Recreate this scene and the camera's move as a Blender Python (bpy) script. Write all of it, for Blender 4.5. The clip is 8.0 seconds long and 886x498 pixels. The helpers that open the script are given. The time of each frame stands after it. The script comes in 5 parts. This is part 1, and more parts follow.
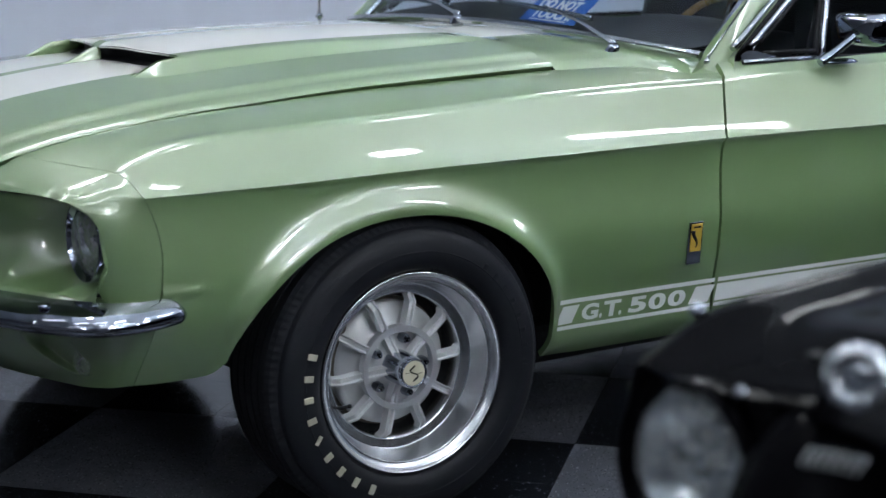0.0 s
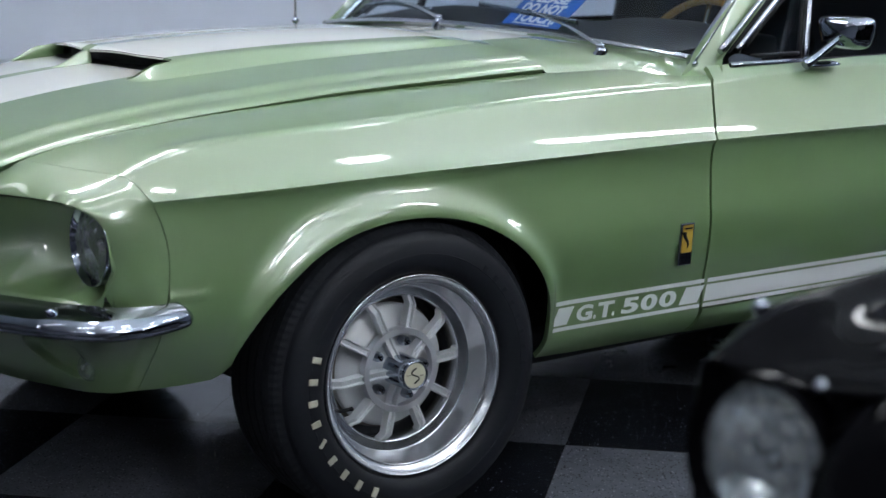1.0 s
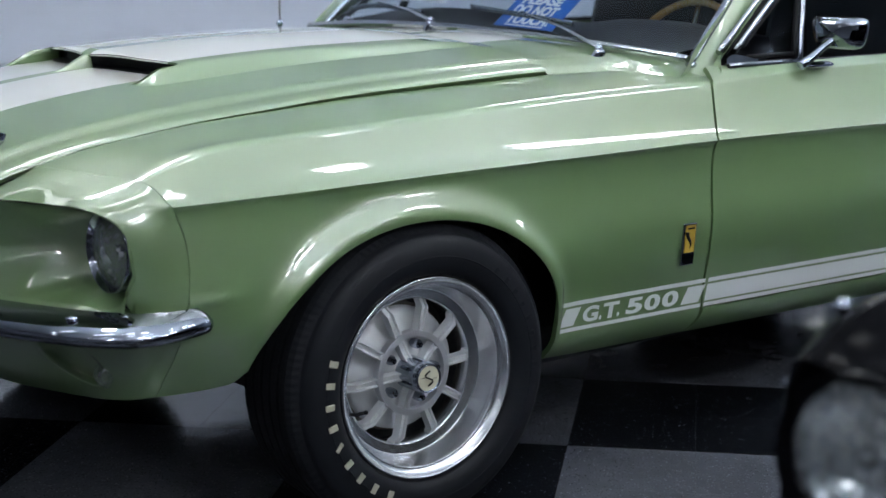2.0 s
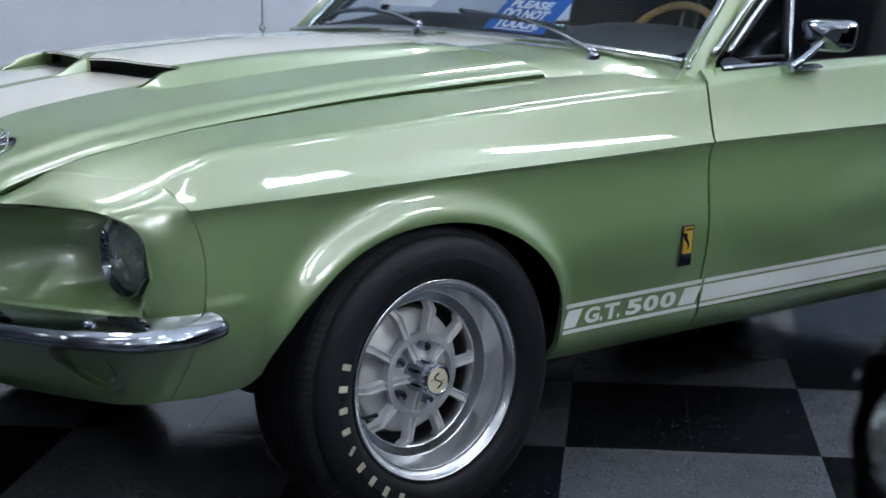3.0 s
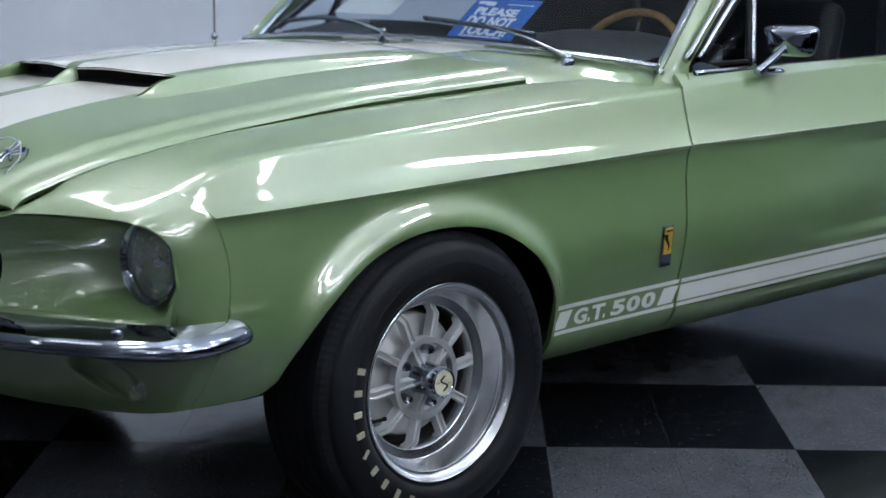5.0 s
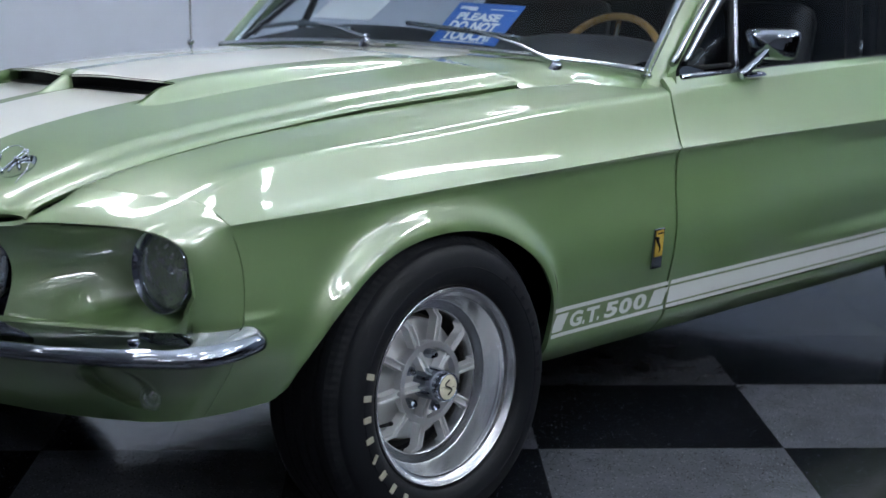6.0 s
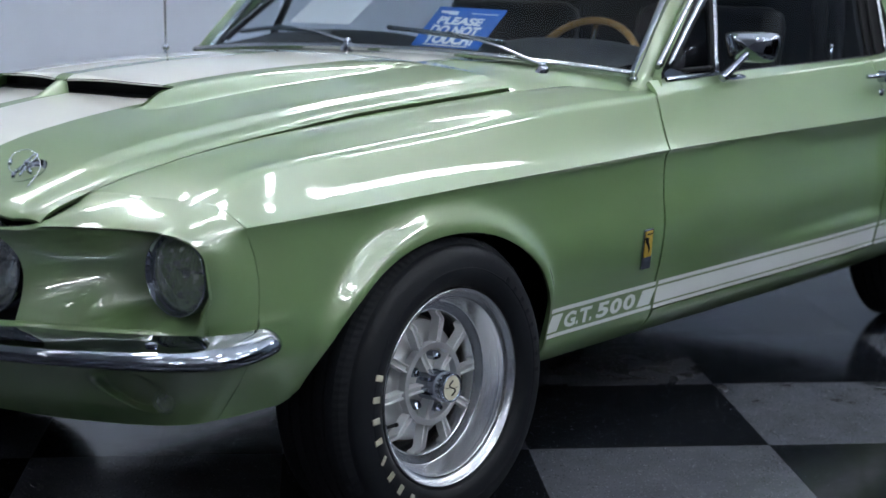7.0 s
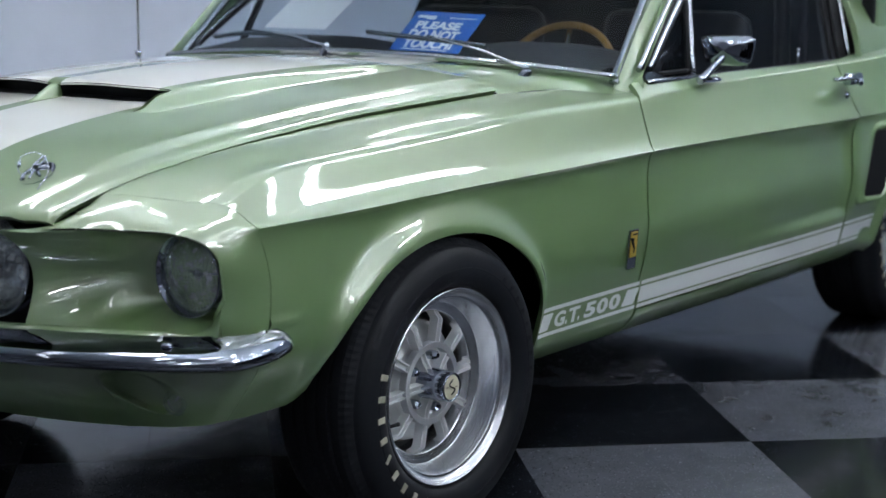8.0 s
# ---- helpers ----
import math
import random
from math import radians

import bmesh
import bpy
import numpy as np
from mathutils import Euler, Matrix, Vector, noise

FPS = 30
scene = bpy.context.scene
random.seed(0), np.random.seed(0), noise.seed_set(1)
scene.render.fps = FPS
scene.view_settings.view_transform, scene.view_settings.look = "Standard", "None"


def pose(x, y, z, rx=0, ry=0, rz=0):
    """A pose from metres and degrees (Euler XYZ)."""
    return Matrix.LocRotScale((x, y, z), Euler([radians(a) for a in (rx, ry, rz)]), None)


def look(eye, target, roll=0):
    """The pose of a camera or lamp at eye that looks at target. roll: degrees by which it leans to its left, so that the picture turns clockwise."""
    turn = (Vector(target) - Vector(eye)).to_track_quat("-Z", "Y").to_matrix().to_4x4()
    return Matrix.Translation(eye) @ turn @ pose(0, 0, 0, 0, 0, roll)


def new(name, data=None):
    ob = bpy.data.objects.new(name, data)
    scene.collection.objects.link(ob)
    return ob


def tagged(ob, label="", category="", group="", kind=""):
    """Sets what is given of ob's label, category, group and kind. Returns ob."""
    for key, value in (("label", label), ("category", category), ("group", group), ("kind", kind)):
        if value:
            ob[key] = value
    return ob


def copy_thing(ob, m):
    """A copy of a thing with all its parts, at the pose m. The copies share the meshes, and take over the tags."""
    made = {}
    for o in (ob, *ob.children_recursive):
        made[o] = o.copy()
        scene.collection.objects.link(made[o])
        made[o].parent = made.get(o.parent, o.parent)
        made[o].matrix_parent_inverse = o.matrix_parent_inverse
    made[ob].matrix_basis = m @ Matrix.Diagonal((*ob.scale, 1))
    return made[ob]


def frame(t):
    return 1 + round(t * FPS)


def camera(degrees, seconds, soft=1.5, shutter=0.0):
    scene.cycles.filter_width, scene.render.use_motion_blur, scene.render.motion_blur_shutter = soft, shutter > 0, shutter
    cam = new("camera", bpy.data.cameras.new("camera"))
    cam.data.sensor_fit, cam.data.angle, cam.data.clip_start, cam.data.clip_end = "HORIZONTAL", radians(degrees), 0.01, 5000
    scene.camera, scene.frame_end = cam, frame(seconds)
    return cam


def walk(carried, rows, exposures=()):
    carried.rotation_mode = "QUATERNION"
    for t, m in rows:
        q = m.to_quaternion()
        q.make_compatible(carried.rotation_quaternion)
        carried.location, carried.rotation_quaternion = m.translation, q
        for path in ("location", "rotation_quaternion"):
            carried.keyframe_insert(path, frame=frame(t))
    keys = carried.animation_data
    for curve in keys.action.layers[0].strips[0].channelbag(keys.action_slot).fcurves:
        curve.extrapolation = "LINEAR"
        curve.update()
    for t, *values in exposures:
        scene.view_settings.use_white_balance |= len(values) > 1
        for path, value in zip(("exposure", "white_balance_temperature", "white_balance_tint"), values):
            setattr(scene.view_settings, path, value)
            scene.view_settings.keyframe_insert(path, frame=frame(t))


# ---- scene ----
cam = camera(29.0, 8.0)
PATH = [
    (0, (-1.912, -3.638, 1.254), (-0.773, -2.042, 0.863), 0.4),
    (0.5, (-1.97, -3.607, 1.248), (-0.8, -2.032, 0.862), 0.4),
    (1, (-2.035, -3.56, 1.246), (-0.828, -2.011, 0.863), 0.5),
    (1.5, (-2.098, -3.509, 1.248), (-0.861, -1.985, 0.866), 0.4),
    (3, (-2.283, -3.365, 1.24), (-0.956, -1.916, 0.867), 0.4),
    (3.5, (-2.342, -3.322, 1.232), (-0.986, -1.898, 0.865), 0.3),
    (4, (-2.408, -3.273, 1.23), (-1.019, -1.881, 0.865), 0.3),
    (4.5, (-2.475, -3.225, 1.233), (-1.054, -1.865, 0.87), 0.4),
    (6, (-2.657, -3.058, 1.242), (-1.146, -1.798, 0.884), 0.3),
    (6.5, (-2.719, -2.998, 1.236), (-1.179, -1.771, 0.884), 0.3),
    (7, (-2.785, -2.936, 1.233), (-1.213, -1.749, 0.884), 0.3),
    (7.5, (-2.847, -2.875, 1.223), (-1.245, -1.728, 0.881), 0.3),
    (8, (-2.913, -2.818, 1.218), (-1.283, -1.708, 0.881), 0.3),
]
walk(cam, [(t, look(eye, target, roll)) for t, eye, target, roll in PATH])

# ---------------------------------------------------------------- the lens and focus
cam.data.dof.use_dof = True
cam.data.dof.focus_distance = 3.7
cam.data.dof.aperture_fstop = 3.6

# ---------------------------------------------------------------- light
world = bpy.data.worlds.new("world")
scene.world = world
world.use_nodes = True
world.node_tree.nodes["Background"].inputs["Color"].default_value = (0.55, 0.62, 0.75, 1)
world.node_tree.nodes["Background"].inputs["Strength"].default_value = 0.05
scene.view_settings.exposure = 0.11
TUBE, RISE, PANEL, FAR = 18.0, 57.0, 13.0, 4.0        # what a ceiling strip gives off, downwards and upwards, a ceiling panel and a dimmer far panel


# ---------------------------------------------------------------- materials
def material(name):
    m = bpy.data.materials.new(name)
    m.use_nodes = True
    nt = m.node_tree
    return m, nt, nt.nodes["Principled BSDF"]


def node(nt, kind, **values):
    n = nt.nodes.new(kind)
    for key, value in values.items():
        n.inputs[key.replace("_", " ")].default_value = value
    return n


def coords(nt):
    return nt.nodes.new("ShaderNodeTexCoord").outputs["Object"]


def noisy(nt, scale, detail=3.0, rough=0.55):
    n = node(nt, "ShaderNodeTexNoise", Scale=scale, Detail=detail, Roughness=rough)
    nt.links.new(coords(nt), n.inputs["Vector"])
    return n.outputs["Fac"]


def ramp(nt, fac, lo, hi, a, b):
    r = nt.nodes.new("ShaderNodeMapRange")
    r.inputs["From Min"].default_value, r.inputs["From Max"].default_value = lo, hi
    r.inputs["To Min"].default_value, r.inputs["To Max"].default_value = a, b
    nt.links.new(fac, r.inputs["Value"])
    return r.outputs["Result"]


def mixed(nt, fac, a, b):
    m = nt.nodes.new("ShaderNodeMix")
    m.data_type = "RGBA"
    for value, slot in ((a, 6), (b, 7)):
        if isinstance(value, tuple):
            m.inputs[slot].default_value = (*value, 1)
        else:
            nt.links.new(value, m.inputs[slot])
    if isinstance(fac, float):
        m.inputs[0].default_value = fac
    else:
        nt.links.new(fac, m.inputs[0])
    return m.outputs[2]


def bump(nt, p, height, strength, distance):
    b = nt.nodes.new("ShaderNodeBump")
    b.inputs["Strength"].default_value, b.inputs["Distance"].default_value = strength, distance
    nt.links.new(height, b.inputs["Height"])
    nt.links.new(b.outputs["Normal"], p.inputs["Normal"])
    return b


def plain(name, color, rough=0.5, metal=0.0, grain=0.0, scale=60.0, vary=0.12, coat=0.0, spread=0.15):
    """A surface of one colour with variation at two scales, and a fine relief."""
    m, nt, p = material(name)
    dark = tuple(c * (1 - vary) for c in color)
    big, small = noisy(nt, 3.0), noisy(nt, scale)
    nt.links.new(mixed(nt, ramp(nt, big, 0.3, 0.7, 0, 1), color, dark), p.inputs["Base Color"])
    nt.links.new(ramp(nt, small, 0.3, 0.7, rough * (1 - spread), rough * (1 + spread)), p.inputs["Roughness"])
    p.inputs["Metallic"].default_value = metal
    p.inputs["Coat Weight"].default_value = coat
    if grain:
        bump(nt, p, small, grain, 0.001)
    return m


GREEN, WHITE = (0.131, 0.254, 0.077), (0.87, 0.865, 0.80)
FLAKE = (0.71, 0.685, 0.61)


def paint(name, striped=False):
    """Metallic lacquer: silver flakes over a green ground, under a clear coat; the twin stripes run along the middle of the car."""
    m, nt, p = material(name)
    cloud = noisy(nt, 2.2, 2.0)
    sparkle = noisy(nt, 2600.0, 1.0)
    tone = mixed(nt, ramp(nt, sparkle, 0.35, 0.65, 0, 1), tuple(c * 0.90 for c in GREEN), tuple(c * 1.08 for c in GREEN))
    tone = mixed(nt, ramp(nt, cloud, 0.3, 0.7, 0, 0.10), tone, tuple(c * 0.90 for c in GREEN))
    flake = nt.nodes.new("ShaderNodeBsdfPrincipled")
    flake.inputs["Base Color"].default_value = (*FLAKE, 1)
    flake.inputs["Metallic"].default_value = 1.0
    flake.inputs["Roughness"].default_value = 0.48
    share = ramp(nt, cloud, 0.3, 0.7, 0.21, 0.25)
    if striped:
        sep = nt.nodes.new("ShaderNodeSeparateXYZ")
        nt.links.new(coords(nt), sep.inputs[0])
        away = nt.nodes.new("ShaderNodeMath")
        away.operation = "ABSOLUTE"
        nt.links.new(sep.outputs["Y"], away.inputs[0])
        inner = ramp(nt, away.outputs[0], 0.0200, 0.0208, 0, 1)
        outer = ramp(nt, away.outputs[0], 0.2620, 0.2630, 1, 0)
        both = nt.nodes.new("ShaderNodeMath")
        both.operation = "MULTIPLY"
        nt.links.new(inner, both.inputs[0])
        nt.links.new(outer, both.inputs[1])
        tone = mixed(nt, both.outputs[0], tone, WHITE)
        left = nt.nodes.new("ShaderNodeMath")
        left.operation = "MULTIPLY"
        nt.links.new(share, left.inputs[0])
        nt.links.new(ramp(nt, both.outputs[0], 0, 1, 1, 0), left.inputs[1])
        share = left.outputs[0]
    nt.links.new(tone, p.inputs["Base Color"])
    p.inputs["Roughness"].default_value = 0.5
    gloss = ramp(nt, noisy(nt, 5.0), 0.3, 0.7, 0.03, 0.06)
    skin = nt.nodes.new("ShaderNodeBump")
    skin.inputs["Strength"].default_value, skin.inputs["Distance"].default_value = 0.03, 0.001
    nt.links.new(noisy(nt, 140.0, 1.0), skin.inputs["Height"])
    for layer in (p, flake):
        layer.inputs["Coat Weight"].default_value = 1.0
        layer.inputs["Coat IOR"].default_value = 1.9
        nt.links.new(gloss, layer.inputs["Coat Roughness"])
        nt.links.new(skin.outputs["Normal"], layer.inputs["Coat Normal"])
    mix = nt.nodes.new("ShaderNodeMixShader")
    nt.links.new(share, mix.inputs[0])
    nt.links.new(p.outputs[0], mix.inputs[1])
    nt.links.new(flake.outputs[0], mix.inputs[2])
    nt.links.new(mix.outputs[0], nt.nodes["Material Output"].inputs["Surface"])
    return m


def glass(name, tint, flutes=0.0, head_on=0.03, edge_on=0.7):
    """Thin pane: clear, tinted, with the gloss of glass, alike from both sides."""
    m, nt, p = material(name)
    nt.nodes.remove(p)
    out = nt.nodes["Material Output"]
    clear = node(nt, "ShaderNodeBsdfTransparent", Color=(*tint, 1))
    shine = node(nt, "ShaderNodeBsdfGlossy", Color=(1, 1, 1, 1), Roughness=0.015)
    tilt = node(nt, "ShaderNodeLayerWeight", Blend=0.5)
    steep = nt.nodes.new("ShaderNodeMath")
    steep.operation = "POWER"
    steep.inputs[1].default_value = 5.0
    nt.links.new(tilt.outputs["Facing"], steep.inputs[0])
    share = ramp(nt, steep.outputs[0], 0, 1, head_on, edge_on)
    if flutes:
        wave = node(nt, "ShaderNodeTexWave", Scale=flutes, Distortion=0.6, Detail=1.0)
        wave.bands_direction = "Y"
        nt.links.new(coords(nt), wave.inputs["Vector"])
        ridge = node(nt, "ShaderNodeBump", Strength=0.10, Distance=0.002)
        nt.links.new(wave.outputs["Fac"], ridge.inputs["Height"])
        nt.links.new(ridge.outputs["Normal"], shine.inputs["Normal"])
        nt.links.new(ridge.outputs["Normal"], tilt.inputs["Normal"])
    mix = nt.nodes.new("ShaderNodeMixShader")
    if flutes:
        film = nt.nodes.new("ShaderNodeMixShader")       # patchy grey diffuse brightens the lens, standing in for prism sparkle
        haze = node(nt, "ShaderNodeBsdfDiffuse", Color=(0.75, 0.78, 0.80, 1))
        nt.links.new(ramp(nt, noisy(nt, 70.0), 0.35, 0.65, 0.05, 0.34), film.inputs[0])
        nt.links.new(clear.outputs[0], film.inputs[1])
        nt.links.new(haze.outputs[0], film.inputs[2])
        clear = film
    nt.links.new(share, mix.inputs[0])
    nt.links.new(clear.outputs[0], mix.inputs[1])
    nt.links.new(shine.outputs[0], mix.inputs[2])
    nt.links.new(mix.outputs[0], out.inputs["Surface"])
    return m


def glow(name, color, strength):
    m, nt, p = material(name)
    p.inputs["Base Color"].default_value = (0.9, 0.9, 0.9, 1)
    p.inputs["Emission Color"].default_value = (*color, 1)
    p.inputs["Emission Strength"].default_value = strength
    return m


def tile_material(name, color, fleck, amount):
    """Vinyl tile: a mottled ground, light flecks, scuffs and a waxed shine; each tile a little apart."""
    m, nt, p = material(name)
    info = nt.nodes.new("ShaderNodeObjectInfo")
    place = nt.nodes.new("ShaderNodeNewGeometry").outputs["Position"]

    def spots(scale, detail, rough=0.55):
        n = node(nt, "ShaderNodeTexNoise", Scale=scale, Detail=detail, Roughness=rough)
        nt.links.new(place, n.inputs["Vector"])
        return n.outputs["Fac"]
    base = mixed(nt, ramp(nt, spots(9.0, 4.0), 0.3, 0.7, 0, 1), tuple(c * 0.82 for c in color), tuple(c * 1.18 for c in color))
    base = mixed(nt, ramp(nt, info.outputs["Random"], 0, 1, 0, 0.25), base, tuple(c * 0.75 for c in color))
    for scale, size, share, tint in ((150.0, 0.34, 0.45, tuple(c * 0.35 for c in color)), (120.0, 0.26, amount, fleck), (70.0, 0.16, amount * 0.5, tuple(c * 1.6 for c in fleck))):
        cell = node(nt, "ShaderNodeTexVoronoi", Scale=scale)
        nt.links.new(place, cell.inputs["Vector"])
        pick = nt.nodes.new("ShaderNodeSeparateColor")
        nt.links.new(cell.outputs["Color"], pick.inputs[0])
        dot = nt.nodes.new("ShaderNodeMath")
        dot.operation = "MULTIPLY"
        nt.links.new(ramp(nt, cell.outputs["Distance"], size * 0.7, size, 1, 0), dot.inputs[0])
        nt.links.new(ramp(nt, pick.outputs[0], share, share + 0.02, 1, 0), dot.inputs[1])
        base = mixed(nt, dot.outputs[0], base, tint)
    nt.links.new(base, p.inputs["Base Color"])
    nt.links.new(ramp(nt, spots(14.0, 4.0), 0.3, 0.7, 0.10, 0.17), p.inputs["Roughness"])
    p.inputs["IOR"].default_value = 1.34
    bump(nt, p, spots(30.0, 2.0), 0.04, 0.001)
    return m


PAINT, PAINT_STRIPED = paint("green_lacquer"), paint("green_lacquer_striped", True)
CHROME = plain("chrome", (0.39, 0.42, 0.49), 0.05, 1.0, vary=0.03, spread=0.03)
TRIM = plain("bright_trim", (0.50, 0.52, 0.56), 0.16, 1.0, vary=0.05, spread=0.04)
RINGMETAL = plain("brushed_alloy", (0.66, 0.67, 0.70), 0.38, 0.75, vary=0.05, spread=0.08)
TURNED = plain("machined_alloy", (0.72, 0.735, 0.77), 0.25, 1.0, 0.0, 30.0, 0.03, spread=0.08)
t_ = TURNED.node_tree
way_ = t_.nodes.new("ShaderNodeTangent")
way_.direction_type, way_.axis = "RADIAL", "Y"
t_.links.new(way_.outputs[0], t_.nodes["Principled BSDF"].inputs["Tangent"])
t_.nodes["Principled BSDF"].inputs["Anisotropic"].default_value = 0.35
CAST = plain("cast_alloy", (0.72, 0.735, 0.75), 0.40, 0.30, 0.25, 220.0, 0.18)
RUBBER = plain("tyre_rubber", (0.0125, 0.0138, 0.018), 0.48, 0.0, 0.12, 180.0, 0.3)
TREAD = plain("tread_rubber", (0.016, 0.0175, 0.022), 0.75, 0.0, 0.3, 260.0, 0.3)
LETTER = plain("cream_letter", (0.44, 0.42, 0.32), 0.6, vary=0.1)
BLACK = plain("black_plastic", (0.012, 0.0125, 0.015), 0.55, 0.0, 0.1, 200.0, 0.2)
PADDING = plain("dark_grey_vinyl", (0.022, 0.024, 0.031), 0.5, 0.0, 0.3, 320.0, 0.2)
UNDER = plain("underseal", (0.032, 0.033, 0.038), 0.9, 0.0, 0.4, 120.0, 0.2)
VINYL = plain("black_vinyl", (0.0045, 0.005, 0.0065), 0.45, 0.0, 0.3, 320.0, 0.2)
WOOD = plain("walnut_rim", (0.42, 0.24, 0.07), 0.28, 0.0, 0.05, 90.0, 0.3, coat=0.6)
STRIPE = plain("white_vinyl_stripe", (0.84, 0.86, 0.86), 0.32, 0.0, 0.0, 60.0, 0.05, coat=0.4)
GOLD = plain("gold_enamel", (0.62, 0.40, 0.06), 0.35, 0.2, vary=0.2)
CREAM = plain("cream_enamel", (0.66, 0.63, 0.48), 0.35, vary=0.12)
BLUE = plain("blue_card", (0.015, 0.12, 0.48), 0.45, vary=0.08)
CARD = plain("white_print", (0.80, 0.82, 0.86), 0.5, vary=0.04)
ROTOR = plain("rusty_steel", (0.20, 0.18, 0.16), 0.55, 0.8, 0.3, 90.0, 0.3)
for m_ in (RUBBER, TREAD, VINYL, BLACK):
    m_.node_tree.nodes["Principled BSDF"].inputs["Specular IOR Level"].default_value = 0.16 if m_ is RUBBER else 0.15


def lacquer_black(name):
    """Black enamel: a dark ground under a weak, sharp gloss."""
    m, nt, p = material(name)
    nt.nodes.remove(p)
    ground = node(nt, "ShaderNodeBsdfDiffuse", Color=(0.004, 0.004, 0.005, 1))
    shine = node(nt, "ShaderNodeBsdfGlossy", Color=(1, 1, 1, 1), Roughness=0.07)
    nt.links.new(ramp(nt, noisy(nt, 7.0), 0.3, 0.7, 0.05, 0.09), shine.inputs["Roughness"])
    fres = node(nt, "ShaderNodeFresnel", IOR=1.065)
    mix = nt.nodes.new("ShaderNodeMixShader")
    nt.links.new(fres.outputs[0], mix.inputs[0])
    nt.links.new(ground.outputs[0], mix.inputs[1])
    nt.links.new(shine.outputs[0], mix.inputs[2])
    nt.links.new(mix.outputs[0], nt.nodes["Material Output"].inputs["Surface"])
    return m


BLACKPAINT = lacquer_black("black_lacquer")
# Two darkened tones of WALL for the room sides that the car reflects.
MIDWALL = plain("toned_wall", (0.30, 0.35, 0.44), 0.7, 0.0, 0.15, 90.0, 0.06)
SHADE = plain("darkened_wall", (0.14, 0.15, 0.175), 0.7, 0.0, 0.15, 90.0, 0.08)
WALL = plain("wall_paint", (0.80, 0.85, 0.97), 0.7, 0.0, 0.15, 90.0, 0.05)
CEILING = plain("ceiling_paint", (0.58, 0.63, 0.69), 0.8, 0.0, 0.1, 60.0, 0.06)
WINDSHIELD = glass("windshield_glass", (0.70, 0.76, 0.80), head_on=0.028, edge_on=0.40)
SIDEGLASS = glass("side_glass", (0.80, 0.84, 0.87), head_on=0.03, edge_on=0.6)
LENSGLASS = glass("lens_glass", (0.86, 0.89, 0.90), 40.0)
REFLECTOR = plain("lamp_reflector", (0.93, 0.94, 0.95), 0.08, 1.0, 1.0, 70.0, 0.08)
STRIPLIGHT = glow("strip_light", (0.92, 0.96, 1.0), TUBE)
PANELLIGHT = glow("panel_light", (0.92, 0.96, 1.0), PANEL)
FARLIGHT = glow("far_panel_light", (0.92, 0.96, 1.0), FAR)
UPLIGHT = glow("strip_uplight", (0.90, 0.95, 1.0), RISE)
LIGHT_TILE = tile_material("grey_vinyl_tile", (0.098, 0.104, 0.122), (0.20, 0.215, 0.245), 0.45)
DARK_TILE = tile_material("black_vinyl_tile", (0.010, 0.0115, 0.015), (0.14, 0.15, 0.20), 0.16)


# ---------------------------------------------------------------- building
def spline(*pairs):
    """A smooth function through pairs of (where, value); value may be a number or a tuple."""
    xs = [p[0] for p in pairs]
    ys = np.array([np.atleast_1d(p[1]) for p in pairs], float)
    flat = not isinstance(pairs[0][1], (tuple, list))
    n = len(xs)
    step = [(ys[i + 1] - ys[i]) / (xs[i + 1] - xs[i]) for i in range(n - 1)]
    slope = [step[0]] + [(step[i - 1] * (xs[i + 1] - xs[i]) + step[i] * (xs[i] - xs[i - 1])) / (xs[i + 1] - xs[i - 1]) for i in range(1, n - 1)] + [step[-1]]

    def at(x):
        if x <= xs[0]:
            v = ys[0] + slope[0] * (x - xs[0])
        elif x >= xs[-1]:
            v = ys[-1] + slope[-1] * (x - xs[-1])
        else:
            i = next(k for k in range(n - 1) if x <= xs[k + 1])
            h = xs[i + 1] - xs[i]
            s = (x - xs[i]) / h
            v = (ys[i] * (2 * s**3 - 3 * s**2 + 1) + slope[i] * h * (s**3 - 2 * s**2 + s)
                 + ys[i + 1] * (3 * s**2 - 2 * s**3) + slope[i + 1] * h * (s**3 - s**2))
        return float(v[0]) if flat else v
    return at


def lerp(a, b, s):
    return a + (b - a) * s


def ease(s):
    s = min(1.0, max(0.0, s))
    return s * s * (3 - 2 * s)


